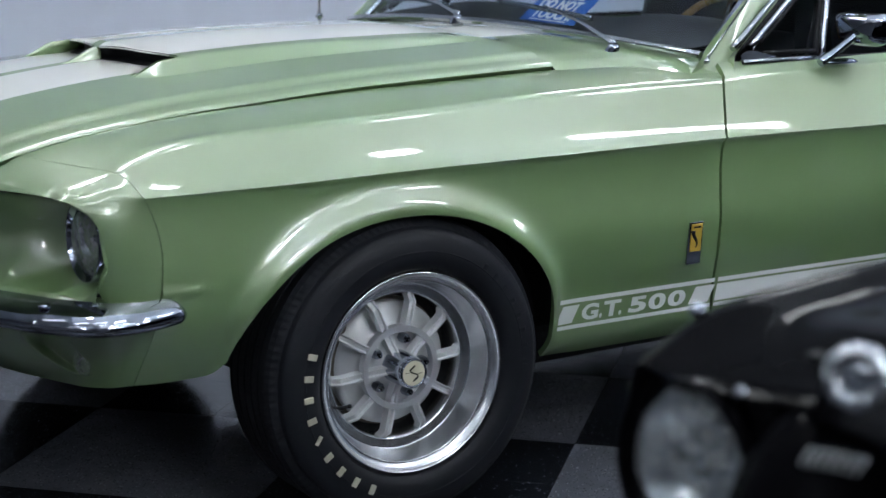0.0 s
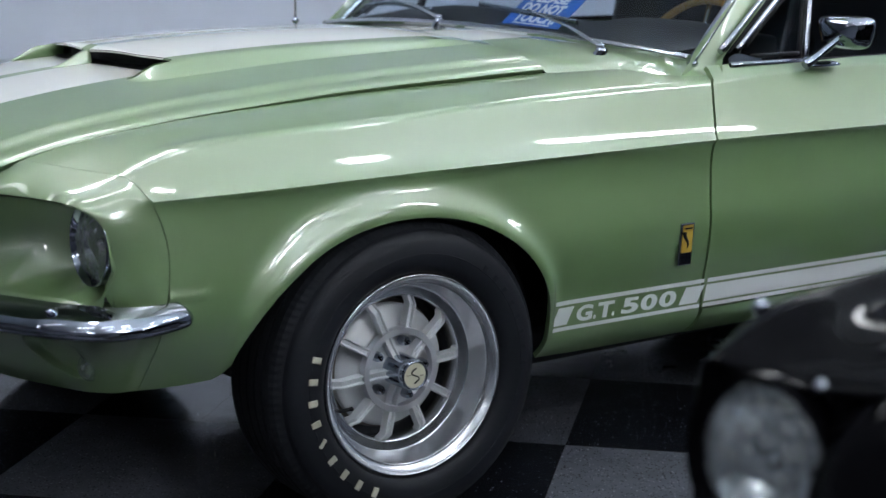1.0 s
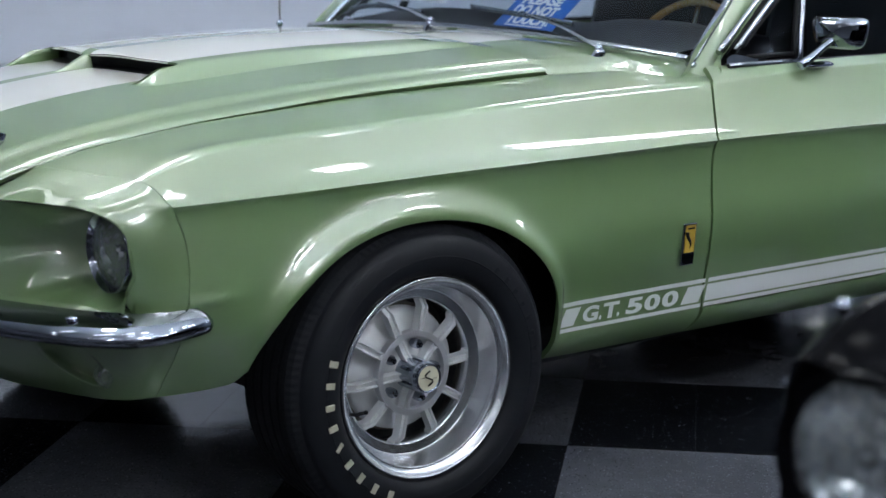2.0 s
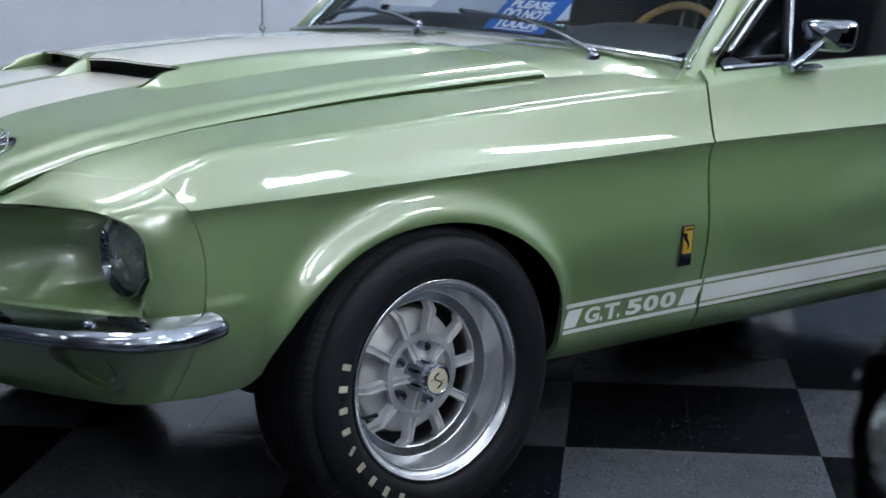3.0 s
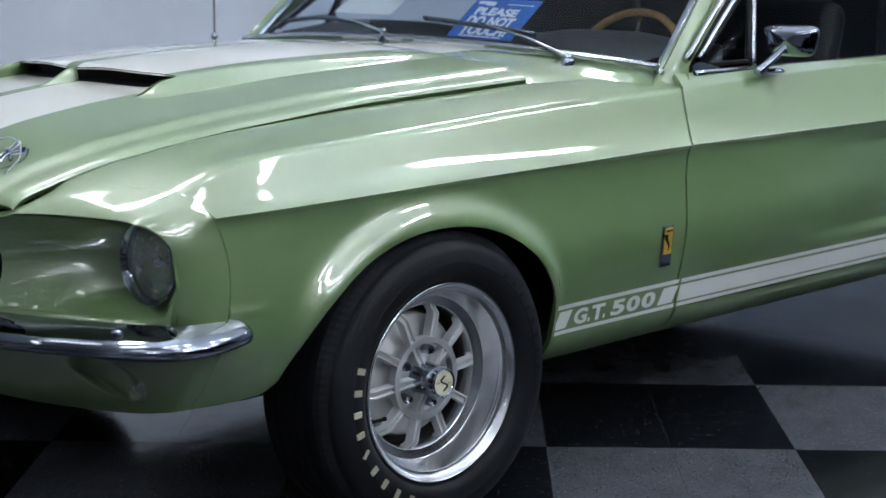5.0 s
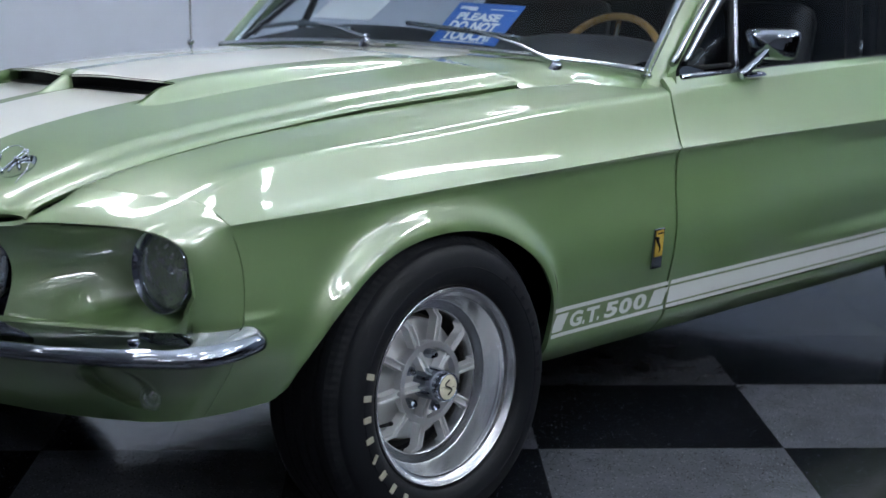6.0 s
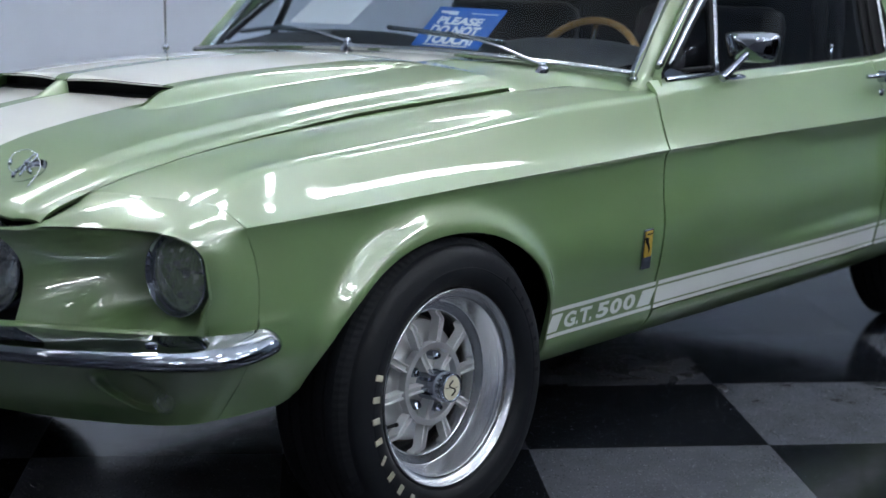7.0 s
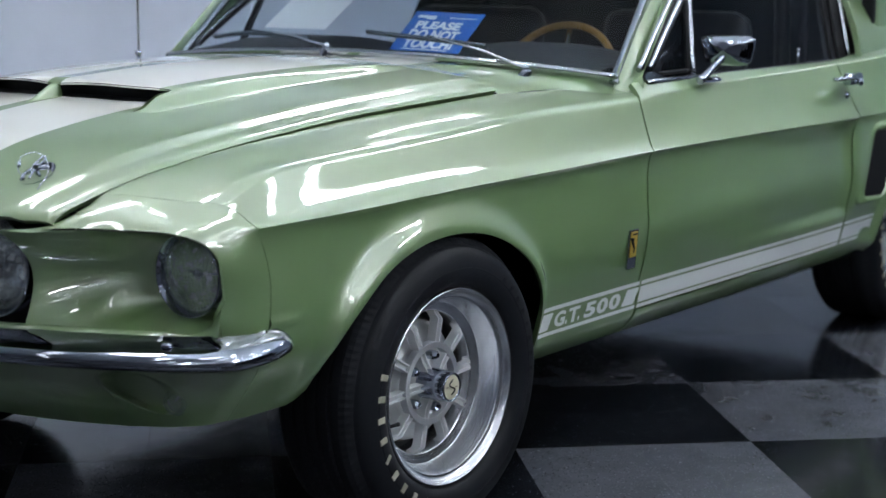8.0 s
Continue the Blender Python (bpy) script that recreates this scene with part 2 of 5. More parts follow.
def sheet(fn, nu, nv, thick=0.0, us=None, vs=None, flip=False, wrap=False):
    """A bmesh over u and v in 0..1. thick: how far its rim is folded back, away from the side that it shows."""
    us = us if us is not None else [i / nu for i in range(nu + 1)]
    vs = vs if vs is not None else [j / nv for j in range(nv + 1)]
    bm = bmesh.new()
    rows = [[bm.verts.new(Vector(fn(u, v))) for v in vs] for u in us]
    last = len(us) if wrap else len(us) - 1
    for i in range(last):
        a, b = rows[i], rows[(i + 1) % len(us)]
        for j in range(len(vs) - 1):
            quad = (a[j], b[j], b[j + 1], a[j + 1])
            bm.faces.new(quad[::-1] if flip else quad)
    bmesh.ops.remove_doubles(bm, verts=bm.verts, dist=1e-6)
    for f in bm.faces:
        f.smooth = True
    if thick:
        bm.normal_update()
        rim = [e for e in bm.edges if e.is_boundary]
        normal = {v: v.normal.copy() for e in rim for v in e.verts}
        made = bmesh.ops.extrude_edge_only(bm, edges=rim)
        fresh = [g for g in made["geom"] if isinstance(g, bmesh.types.BMVert)]
        olds = list(normal)
        for v in fresh:
            o = min((e.other_vert(v) for e in v.link_edges if e.other_vert(v) in normal), key=lambda w: (w.co - v.co).length, default=None)
            if o is not None:
                v.co = o.co - normal[o] * thick
        for e in rim:
            e.smooth = False
        for g in made["geom"]:
            if isinstance(g, bmesh.types.BMFace):
                g.smooth = False
    return bm


def mirrored(bm):
    other = bm.copy()
    for v in other.verts:
        v.co.y = -v.co.y
    bmesh.ops.reverse_faces(other, faces=other.faces)
    return other


def part(name, bm, mat, parent=None, label="", smooth=None):
    """Links a bmesh as one mesh object under a thing or a part."""
    me = bpy.data.meshes.new(name)
    if smooth is not None:
        for f in bm.faces:
            f.smooth = smooth
    bm.to_mesh(me)
    bm.free()
    me.materials.append(mat)
    ob = new(name, me)
    if parent is not None:
        ob.parent = parent
    if label:
        ob["label"] = label
    return ob


def both(name, bm, mat, parent, label="", smooth=None):
    """The same part on the left and the right side of the car."""
    other = mirrored(bm)
    return part(name, bm, mat, parent, label, smooth), part(name, other, mat, parent, label, smooth)


def box(size, at=(0, 0, 0), bevel=0.0, turn=None, segments=2):
    bm = bmesh.new()
    bmesh.ops.create_cube(bm, size=1.0)
    bmesh.ops.scale(bm, vec=size, verts=bm.verts)
    if bevel:
        bmesh.ops.bevel(bm, geom=bm.edges[:], offset=bevel, segments=segments, profile=0.5, affect="EDGES")
    if turn is not None:
        bmesh.ops.transform(bm, matrix=turn, verts=bm.verts)
    bmesh.ops.translate(bm, vec=at, verts=bm.verts)
    return bm


def joined(*parts_):
    out = bmesh.new()
    for b in parts_:
        me = bpy.data.meshes.new("tmp")
        b.to_mesh(me)
        out.from_mesh(me)
        bpy.data.meshes.remove(me)
        b.free()
    return out


def lathe(profile, steps=96, a0=0.0, a1=360.0):
    """A turned form about the Y axis: profile of (radius, y)."""
    def fn(u, v):
        a = radians(lerp(a0, a1, u))
        r, y = profile[round(v * (len(profile) - 1))]
        return (r * math.cos(a), y, r * math.sin(a))
    n = len(profile) - 1
    return sheet(fn, steps, n, wrap=False)


def rounded(points, cuts=6, tight=0.5):
    """A polyline of tuples smoothed by a spline through its points."""
    f = spline(*[(i, tuple(p)) for i, p in enumerate(points)])
    n = len(points) - 1
    return [tuple(f(i * n / (cuts * n))) for i in range(cuts * n + 1)]


def pipe(points, radius, sides=10, taper=None, flat=1.0):
    """A round bar along points; flat squeezes it in z."""
    pts = [Vector(p) for p in points]
    bm = bmesh.new()
    rings = []
    for i, p in enumerate(pts):
        d = (pts[min(i + 1, len(pts) - 1)] - pts[max(i - 1, 0)]).normalized()
        side = d.cross(Vector((0, 0, 1)))
        side = side.normalized() if side.length > 1e-4 else Vector((1, 0, 0))
        up = side.cross(d)
        r = radius * (taper(i / (len(pts) - 1)) if taper else 1)
        rings.append([bm.verts.new(p + side * r * math.cos(2 * math.pi * k / sides) + up * r * flat * math.sin(2 * math.pi * k / sides)) for k in range(sides)])
    for a, b in zip(rings[:-1], rings[1:]):
        for k in range(sides):
            bm.faces.new((a[k], a[(k + 1) % sides], b[(k + 1) % sides], b[k]))
    bm.faces.new(rings[0][::-1])
    bm.faces.new(rings[-1])
    for f in bm.faces:
        f.smooth = len(f.verts) == 4
    return bm


def ball(radius, at, squash=(1, 1, 1), u=16, v=10):
    bm = bmesh.new()
    bmesh.ops.create_uvsphere(bm, u_segments=u, v_segments=v, radius=radius)
    bmesh.ops.scale(bm, vec=squash, verts=bm.verts)
    bmesh.ops.translate(bm, vec=at, verts=bm.verts)
    for f in bm.faces:
        f.smooth = True
    return bm


def moved(bm, m):
    bmesh.ops.transform(bm, matrix=m, verts=bm.verts)
    return bm


def thing(name, label, category, group="", kind=""):
    return tagged(new(name), label, category, group, kind)


# ---------------------------------------------------------------- the room
ROOM = (-8.0, 9.0, -9.0, 5.0, 4.2)       # x from, x to, y from, y to, height
X0, X1, Y0, Y1, H = ROOM


def wall(name, size, at, mat=WALL, look_="plain blue-grey painted showroom wall"):
    return tagged(part(name, box(size, at), mat), look_, "wall", kind="structure")


# East, south and west close the room, darkened for what the car reflects.
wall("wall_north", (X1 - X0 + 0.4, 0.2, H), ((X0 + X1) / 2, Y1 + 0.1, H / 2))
wall("wall_south", (X1 - X0 + 0.4, 0.2, H), ((X0 + X1) / 2, Y0 - 0.1, H / 2), SHADE, "plain unseen showroom wall, darkened for reflections in the car")
wall("wall_east", (0.2, Y1 - Y0, H), (X1 + 0.1, (Y0 + Y1) / 2, H / 2), MIDWALL, "plain showroom wall, toned mid grey for reflections in the car")
wall("wall_west", (0.2, Y1 - Y0, H), (X0 - 0.1, (Y0 + Y1) / 2, H / 2), SHADE, "plain unseen showroom wall, darkened for reflections in the car")
tagged(part("ceiling", box((X1 - X0 + 0.4, Y1 - Y0 + 0.4, 0.15), ((X0 + X1) / 2, (Y0 + Y1) / 2, H + 0.075)), CEILING),
       "off-white showroom ceiling with rows of strip lights", "ceiling", kind="structure")
floor = tagged(part("floor", box((X1 - X0 + 0.4, Y1 - Y0 + 0.4, 0.1), ((X0 + X1) / 2, (Y0 + Y1) / 2, -0.056)), UNDER),
               "checkered floor of grey and black speckled vinyl tiles", "floor", kind="structure")


LIGHT_Z = 3.08


def strip_light(at, length, turn):
    t = thing("ceiling_light", "unseen long white linear ceiling light, switched on", "lamp", "rows of ceiling lights")
    t.matrix_basis = pose(*at, 0, 0, turn)
    part("housing", box((length + 0.04, 0.05, 0.05), (0, 0, 0.041), 0.01), CEILING, t)
    part("diffuser", box((length, 0.20, 0.03), (0, 0, 0.0), 0.008), STRIPLIGHT, t, "glowing white diffuser")
    part("upper_diffuser", box((length, 0.20, 0.012), (0, 0, 0.072), 0.004), UPLIGHT, t, "glowing white upper diffuser")
    for s in (-1, 1):
        part("hanger", box((0.012, 0.012, H - LIGHT_Z - 0.07), (s * length * 0.42, 0, (H - LIGHT_Z + 0.07) / 2)), TRIM, t)
    return t


first_light = strip_light((2.90, -2.35, LIGHT_Z), 1.1, 0)
# The west strip and last two are added fill for recess and car side.
for x, y in ((-0.6, -4.9), (3.0, -7.6), (3.0, -4.9), (3.0, 1.0), (6.6, -1.9), (6.6, 1.0), (-5.2, -3.2), (0.6, -7.4), (-0.9, -6.6)):
    copy_thing(first_light, pose(x, y, LIGHT_Z, 0, 0, 0))

for x, y, long in ((1.37, -2.12, 0.15), (0.0, -1.5, 0.36), (-0.35, 0.3, 1.0)):
    strip_light((x, y, LIGHT_Z), long, 0)


def panel_light(at, wide=0.22, lens=PANELLIGHT):
    t = thing("ceiling_panel", "unseen slim white ceiling panel light, switched on", "lamp", "ceiling panels")
    t.matrix_basis = pose(*at)
    part("frame", box((1.26, wide, 0.05), (0, 0, 0.0), 0.008), CEILING, t)
    part("lens", box((1.20, wide - 0.06, 0.02), (0, 0, -0.026), 0.004), lens, t, "glowing white lens")
    return t


PANEL_Z = H - 0.03
first_panel = panel_light((-1.5, -2.8, PANEL_Z))
# The last three are added, unseen fill for the near side of the car.
for x, y in ((-1.0, -1.2), (0.3, -4.0), (-2.2, -0.4), (7.0, 3.5), (1.2, -6.2), (-0.8, -6.8), (4.2, -6.2)):
    copy_thing(first_panel, pose(x, y, PANEL_Z))
far_panel = panel_light((-4.6, -4.9, PANEL_Z), 0.22, FARLIGHT)
for x, y in ((-2.2, -7.6), (-2.2, -4.9), (-2.2, 1.0), (-2.2, 3.5), (-4.6, -7.6), (-4.6, -1.9), (-4.6, 1.0), (-6.8, -4.9), (-6.8, -1.9), (-6.8, 1.0)):
    copy_thing(far_panel, pose(x, y, PANEL_Z))


# ---------------------------------------------------------------- the green car
# x runs back from the front axle, y is zero on the middle line, the near side is negative.
car = thing("sports_coupe", "lime green metallic fastback coupe with twin white stripes", "car")

HOOD_Y = spline((-0.94, 0.53), (-0.81, 0.545), (-0.708, 0.563), (0.0, 0.588), (0.551, 0.611), (0.95, 0.63))
HOOD_Z = spline((-0.94, 0.688), (-0.83, 0.744), (-0.708, 0.787), (-0.62, 0.810), (-0.52, 0.827), (-0.39, 0.844), (-0.2, 0.860), (0.0, 0.874), (0.3, 0.887), (0.56, 0.897), (0.95, 0.902))
CREST_Y = spline((-0.70, 0.70), (-0.607, 0.735), (-0.48, 0.752), (-0.33, 0.760), (0.08, 0.779), (0.3, 0.790), (0.7, 0.809), (0.88, 0.818), (1.3, 0.832), (2.0, 0.856), (2.5, 0.89), (3.0, 0.87), (3.6, 0.81))
CREST_Z = spline((-0.70, 0.752), (-0.607, 0.772), (-0.575, 0.786), (-0.54, 0.7995), (-0.50, 0.8115), (-0.45, 0.8205), (-0.38, 0.8275), (-0.27, 0.8335), (0.08, 0.850), (0.3, 0.863), (0.7, 0.876), (0.88, 0.877), (1.3, 0.887), (2.0, 0.899), (2.5, 0.915), (3.0, 0.925), (3.6, 0.90))
CREASE_Y = spline((-0.62, 0.803), (-0.566, 0.815), (-0.3, 0.838), (0.0, 0.856), (0.4, 0.876), (0.815, 0.892), (1.3, 0.915), (2.0, 0.943), (2.7, 0.945), (3.2, 0.92), (3.6, 0.87))
CREASE_Z = spline((-0.62, 0.727), (-0.566, 0.729), (-0.3, 0.733), (0.0, 0.740), (0.4, 0.745), (0.815, 0.750), (1.3, 0.750), (2.0, 0.745), (2.7, 0.745), (3.6, 0.74))
BELLY = spline((0.0, 0.0), (0.006, 0.006), (0.02, 0.011), (0.05, 0.014), (0.11, 0.013), (0.19, 0.009), (0.26, 0.020), (0.33, 0.040), (0.41, 0.057), (0.48, 0.069), (0.60, 0.085))


FLAT = spline((0.0, 0.0), (0.006, 0.003), (0.02, 0.006), (0.05, 0.007), (0.11, 0.006), (0.19, 0.008), (0.26, 0.018), (0.33, 0.036), (0.41, 0.054), (0.48, 0.067), (0.60, 0.083))


def foot_tuck(z):
    """How far the fender's foot curls in below the bumper."""
    return 0.045 * max(0.0, (0.50 - z) / 0.145) ** 1.7


def side_y(x, z):
    """The side below the crease; its hollow runs out towards the nose, and a cove deepens along the door to the scoop."""
    d = max(0.0, CREASE_Z(x) - z)
    tuck = 0.045 * max(0.0, (0.345 - z) / 0.07) ** 2 * ease((x - 0.30) / 0.1) + foot_tuck(z) * ease((-0.24 - x) / 0.14)
    cove = 0.022 * ease((x - 1.20) / 0.80) * (1 - ease((x - 2.03) / 0.10)) * ease((z - 0.437) / 0.035) * (1 - ease((z - 0.685) / 0.06))
    return -CREASE_Y(x) + tuck + cove + lerp(BELLY(d), FLAT(d), ease((-0.20 - x) / 0.30))


def shoulder(x, w, gy, gz):
    """A point of the upper side between the inner edge (gy, gz) and the crease."""
    g, c, k = Vector((-gy, gz)), Vector((-CREST_Y(x), CREST_Z(x))), Vector((-CREASE_Y(x), CREASE_Z(x)))
    d = k - c
    soft = ease((-0.42 - x) / 0.18)          # the crest is rounder towards the nose
    inn = lerp(c, g, lerp(0.08, 0.16, soft))
    tight = ease((x - 0.75) / 0.30)          # and crisp along the door
    out = c + Vector((lerp(lerp(0.10, 0.22, soft), 0.03, tight) * d.x, lerp(lerp(0.08, 0.16, soft), 0.035, tight) * d.y))
    if w < 0.4:
        p = lerp(g, inn, w / 0.4)
        hollow = math.exp(-((x + 0.46) / 0.11) ** 2)
        p.y += lerp(0.004, 0.0, tight) * math.sin(math.pi * w / 0.4) - 0.0055 * hollow * math.sin(math.pi * (w / 0.4) ** 2)
    elif w < 0.55:
        s = (w - 0.4) / 0.15
        p = lerp(lerp(inn, c, s), lerp(c, out, s), s)
    else:
        s = (w - 0.55) / 0.45
        b1, b2 = c + Vector((lerp(0.33, 0.31, tight) * d.x, lerp(0.35, 0.36, tight) * d.y)), c + Vector((lerp(0.63, 0.71, tight) * d.x, lerp(0.81, 0.78, tight) * d.y))
        p = (1 - s) ** 3 * out + 3 * s * (1 - s) ** 2 * b1 + 3 * s * s * (1 - s) * b2 + s**3 * k
        swell = 0.003 * ease((-0.22 - x) / 0.25) * math.sin(math.pi * s) ** 1.5
        p += Vector((-0.75, 0.66)) * swell
    return p


FINE = [i / 16 * 0.4 for i in range(16)] + [0.4 + 0.15 * i / 12 for i in range(12)] + [0.55 + 0.45 * i / 22 for i in range(23)]
DOWN = [0.0, 0.006, 0.012, 0.02, 0.03, 0.045, 0.065, 0.09] + [0.12 + 0.88 * i / 40 for i in range(41)]
gap_x = spline((0.27, 0.858), (0.345, 0.853), (0.42, 0.843), (0.56, 0.829), (0.64, 0.828), (0.70, 0.828), (0.75, 0.832), (0.80, 0.856), (0.866, 0.884), (0.90, 0.892), (0.93, 0.897))
GAP = 0.0034


def fender_top(u, w):
    front = spline((0.0, -0.706), (0.22, -0.668), (0.45, -0.607), (0.70, -0.582), (1.0, -0.566))(w)
    zr = CREST_Z(0.87) if w < 0.45 else lerp(CREST_Z(0.87), CREASE_Z(0.82), (w - 0.45) / 0.55)
    x = lerp(front + 0.0012, gap_x(zr) - GAP + 0.12 * ease(1 - w / 0.50), u)
    p = shoulder(x, w, HOOD_Y(x) + (lerp(0.0010, 0.0012, ease((x + 0.6) / 0.9)) if x < 0.556 else 0.0), HOOD_Z(x) - 0.003 * ease((x + 0.5) / 0.5))
    return (x, p.x, p.y)


def arch(a, cx, cz, rx, rz):
    c, s = math.cos(a), math.sin(a)
    return cx + rx * math.copysign(abs(c) ** 0.95, c), cz + rz * max(0.0, s) ** 0.95


SEAM_X = spline((0.345, -0.557), (0.40, -0.554), (0.46, -0.547), (0.52, -0.539), (0.58, -0.533), (0.64, -0.535), (0.69, -0.547), (0.73, -0.566))


def fender_side(u, v):
    if u < 0.14:
        s = u / 0.14
        top = lerp(-0.566, -0.505, s)
        low = spline((0, (-0.556, 0.353)), (0.40, (-0.490, 0.351)), (0.72, (-0.432, 0.354)), (0.90, (-0.401, 0.362)), (1, (-0.3840, 0.3835)))(s)
        m = 0.45 * ease((u - 0.08) / 0.06)
    elif u < 0.76:
        s = (u - 0.14) / 0.62
        top = lerp(-0.505, 0.56, s)
        low = arch(lerp(math.pi - 0.25, 0.0, s), -0.010, 0.288, 0.398, 0.362)
        low = (low[0] + 0.5 * foot_tuck(low[1]) * (low[0] < 0), low[1])
        m = lerp(0.45, 1.0, ease(s / 0.22)) if s < 0.85 else 1.0 - 0.75 * ease((s - 0.85) / 0.15)
    else:
        s = (u - 0.76) / 0.24
        top = lerp(0.56, 0.816 - GAP, s)
        low = (lerp(0.390, 0.8545 - GAP, s), lerp(0.284, 0.277, ease(s * 4)))
        m = 0.25 * (1 - ease(s * 5))
    z0 = CREASE_Z(top)
    x, z = lerp(top, low[0], v), lerp(z0, low[1], v)
    if u < 0.14:
        x += (1 - s) ** 2 * (SEAM_X(z) - lerp(-0.566, -0.556, v))       # the front edge keeps to the bowed joint
    elif u > 0.76:
        x += s ** 3 * (gap_x(z) - lerp(0.816, 0.8545, v))        # the rear edge keeps to the door
    away = (1 - v) * math.hypot(top - low[0], z0 - low[1])
    flare = m * (0.027 * math.exp(-((away - 0.011) / 0.045) ** 2))
    ridge = 0.006 * math.exp(-((z - 0.546) / 0.006) ** 2) * ease((-0.40 - x) / 0.10)
    return (x, side_y(x, z) - flare - ridge, z)


arch_us = [i / 12 * 0.14 for i in range(12)] + [0.14 + 0.62 * i / 90 for i in range(90)] + [0.76 + 0.24 * i / 20 for i in range(21)]
both("fender_top", sheet(fender_top, 96, 0, 0.010, vs=FINE, flip=True), PAINT, car, "smooth green upper fender with a rounded crest")
both("fender_side", sheet(fender_side, 0, 0, 0.012, us=arch_us, vs=DOWN, flip=True), PAINT, car, "green fender side with a flared wheel arch")


# doors and sills
def door_top(u, w):
    zr = CREST_Z(0.87) if w < 0.45 else lerp(CREST_Z(0.87), CREASE_Z(0.82), (w - 0.45) / 0.55)
    x = lerp(gap_x(zr) + GAP, 2.080, u)
    p = shoulder(x, w, 0.792 + 0.035 * ease((x - 0.9) / 1.2), 0.908)
    return (x, p.x, p.y)


def door_side(u, v):
    z = lerp(CREASE_Z(lerp(0.82, 1.98, u)), 0.347, v)
    x = lerp(gap_x(z) + GAP, 2.080, u)
    return (x, side_y(x, z), z)


def sill(u, v):
    x, z = lerp(0.862, 2.34, u), lerp(0.3418, 0.275, v)
    return (x, side_y(x, z), z)


both("door", joined(sheet(door_top, 50, 0, 0.012, vs=FINE, flip=True), sheet(door_side, 90, 0, 0.012, vs=DOWN, flip=True)), PAINT, car, "closed green door with a white stripe along its foot")
both("sill", sheet(sill, 40, 10, 0.03, flip=True), PAINT, car)


def quarter_top(u, w):
    x = lerp(2.087, 3.62, u)
    p = shoulder(x, w, lerp(0.826, 0.66, ease(u * 1.3)), lerp(0.908, 0.95, ease(u * 2)))
    return (x, p.x, p.y)


def quarter_side(u, v):
    if u < 0.2:
        s = u / 0.2
        top, low, m = lerp(2.087, 2.2, s), (lerp(2.087, 2.355, s), 0.347 - 0.06 * s), ease(s * 2 - 1)
    elif u < 0.75:
        s = (u - 0.2) / 0.55
        top, low, m = lerp(2.2, 3.2, s), arch(lerp(math.pi, 0, s), 2.743, 0.288, 0.39, 0.335), 1.0
    else:
        s = (u - 0.75) / 0.25
        top, low, m = lerp(3.2, 3.62, s), (lerp(3.133, 3.60, s), lerp(0.29, 0.42, s)), 1 - ease(s * 3)
    z0 = CREASE_Z(top)
    x, z = lerp(top, low[0], v), lerp(z0, low[1], v)
    away = (1 - v) * math.hypot(top - low[0], z0 - low[1])
    return (x, side_y(x, z) - m * 0.022 * math.exp(-((away - 0.016) / 0.042) ** 2), z)


both("quarter_panel", joined(sheet(quarter_top, 50, 0, 0.012, vs=FINE, flip=True), sheet(quarter_side, 80, 0, 0.012, vs=DOWN, flip=True)), PAINT, car)


# hood and cowl
def hood_base(x, y):
    edge = HOOD_Y(x)
    d = max(0.0, edge - abs(y))
    yn = min(1.0, abs(y) / edge)
    return HOOD_Z(x) + 0.004 * ease((x + 0.3) / 0.6) + 0.010 * (1 - math.exp(-d / 0.010)) + 0.008 * ease((d - 0.050) / 0.030) + 0.040 * (1 - yn * yn)


def hood_front(y):
    return -0.935 + 0.42 * y * y


def hood_sheet(u, v):
    s = 2 * v - 1
    x = lerp(hood_front(s * 0.545), 0.553, u)
    y = s * (HOOD_Y(x) - 0.001)
    roll = 0.012 * math.exp(-(x - hood_front(s * 0.545)) / 0.012)
    return (x, y, hood_base(x, y) - roll)


def rim_steps(n, k):
    """Even steps from 0 to 1 with n more near each end."""
    ends = [0.012 * i / n for i in range(n)]
    return ends + [0.012 + 0.976 * i / k for i in range(k + 1)] + [1 - e for e in ends[::-1]]


BULGE_H = spline((-0.30, 0.038), (-0.1, 0.034), (0.2, 0.024), (0.45, 0.013), (0.56, 0.004))
BULGE_W = spline((-0.30, 0.308), (0.0, 0.314), (0.45, 0.338), (0.56, 0.345))


def scoop_lip(y):
    return -0.292 + 0.12 * abs(y) + 0.030 * ease((abs(y) - 0.18) / 0.115)


def bulge_at(x, y):
    """How far the twin scoop stands over the hood."""
    w = BULGE_W(x)
    side = 1 - ease((abs(y) - w + 0.025) / 0.060)
    run = ease((x + 0.350) / 0.085)
    return BULGE_H(x) * side * (1 - 0.25 * (y / w) ** 2) * run


def bulge(u, v):
    y0 = 2 * v - 1
    flank = ease((abs(y0) - 0.822) / 0.045)
    x = lerp(lerp(scoop_lip(y0 * 0.355), -0.352, flank), 0.552, u ** 1.25)
    w = BULGE_W(x)
    y = y0 * (w + 0.045)
    h = bulge_at(x, y)
    lip = 0.0008 * math.exp(-(x - scoop_lip(y)) / 0.012) * (1 - flank) if x >= scoop_lip(y) - 0.001 else 0.0
    return (x, y, hood_base(x, y) + h - 0.0012 + 0.0024 * ease(h / 0.01) - lip)


hood = part("hood", sheet(hood_sheet, 0, 0, 0.014, us=rim_steps(5, 110), vs=rim_steps(6, 90)), PAINT_STRIPED, car, "green hood with two white stripes")
part("hood_scoop", sheet(bulge, 90, 140), PAINT_STRIPED, hood, "raised twin air scoop with black mouths")


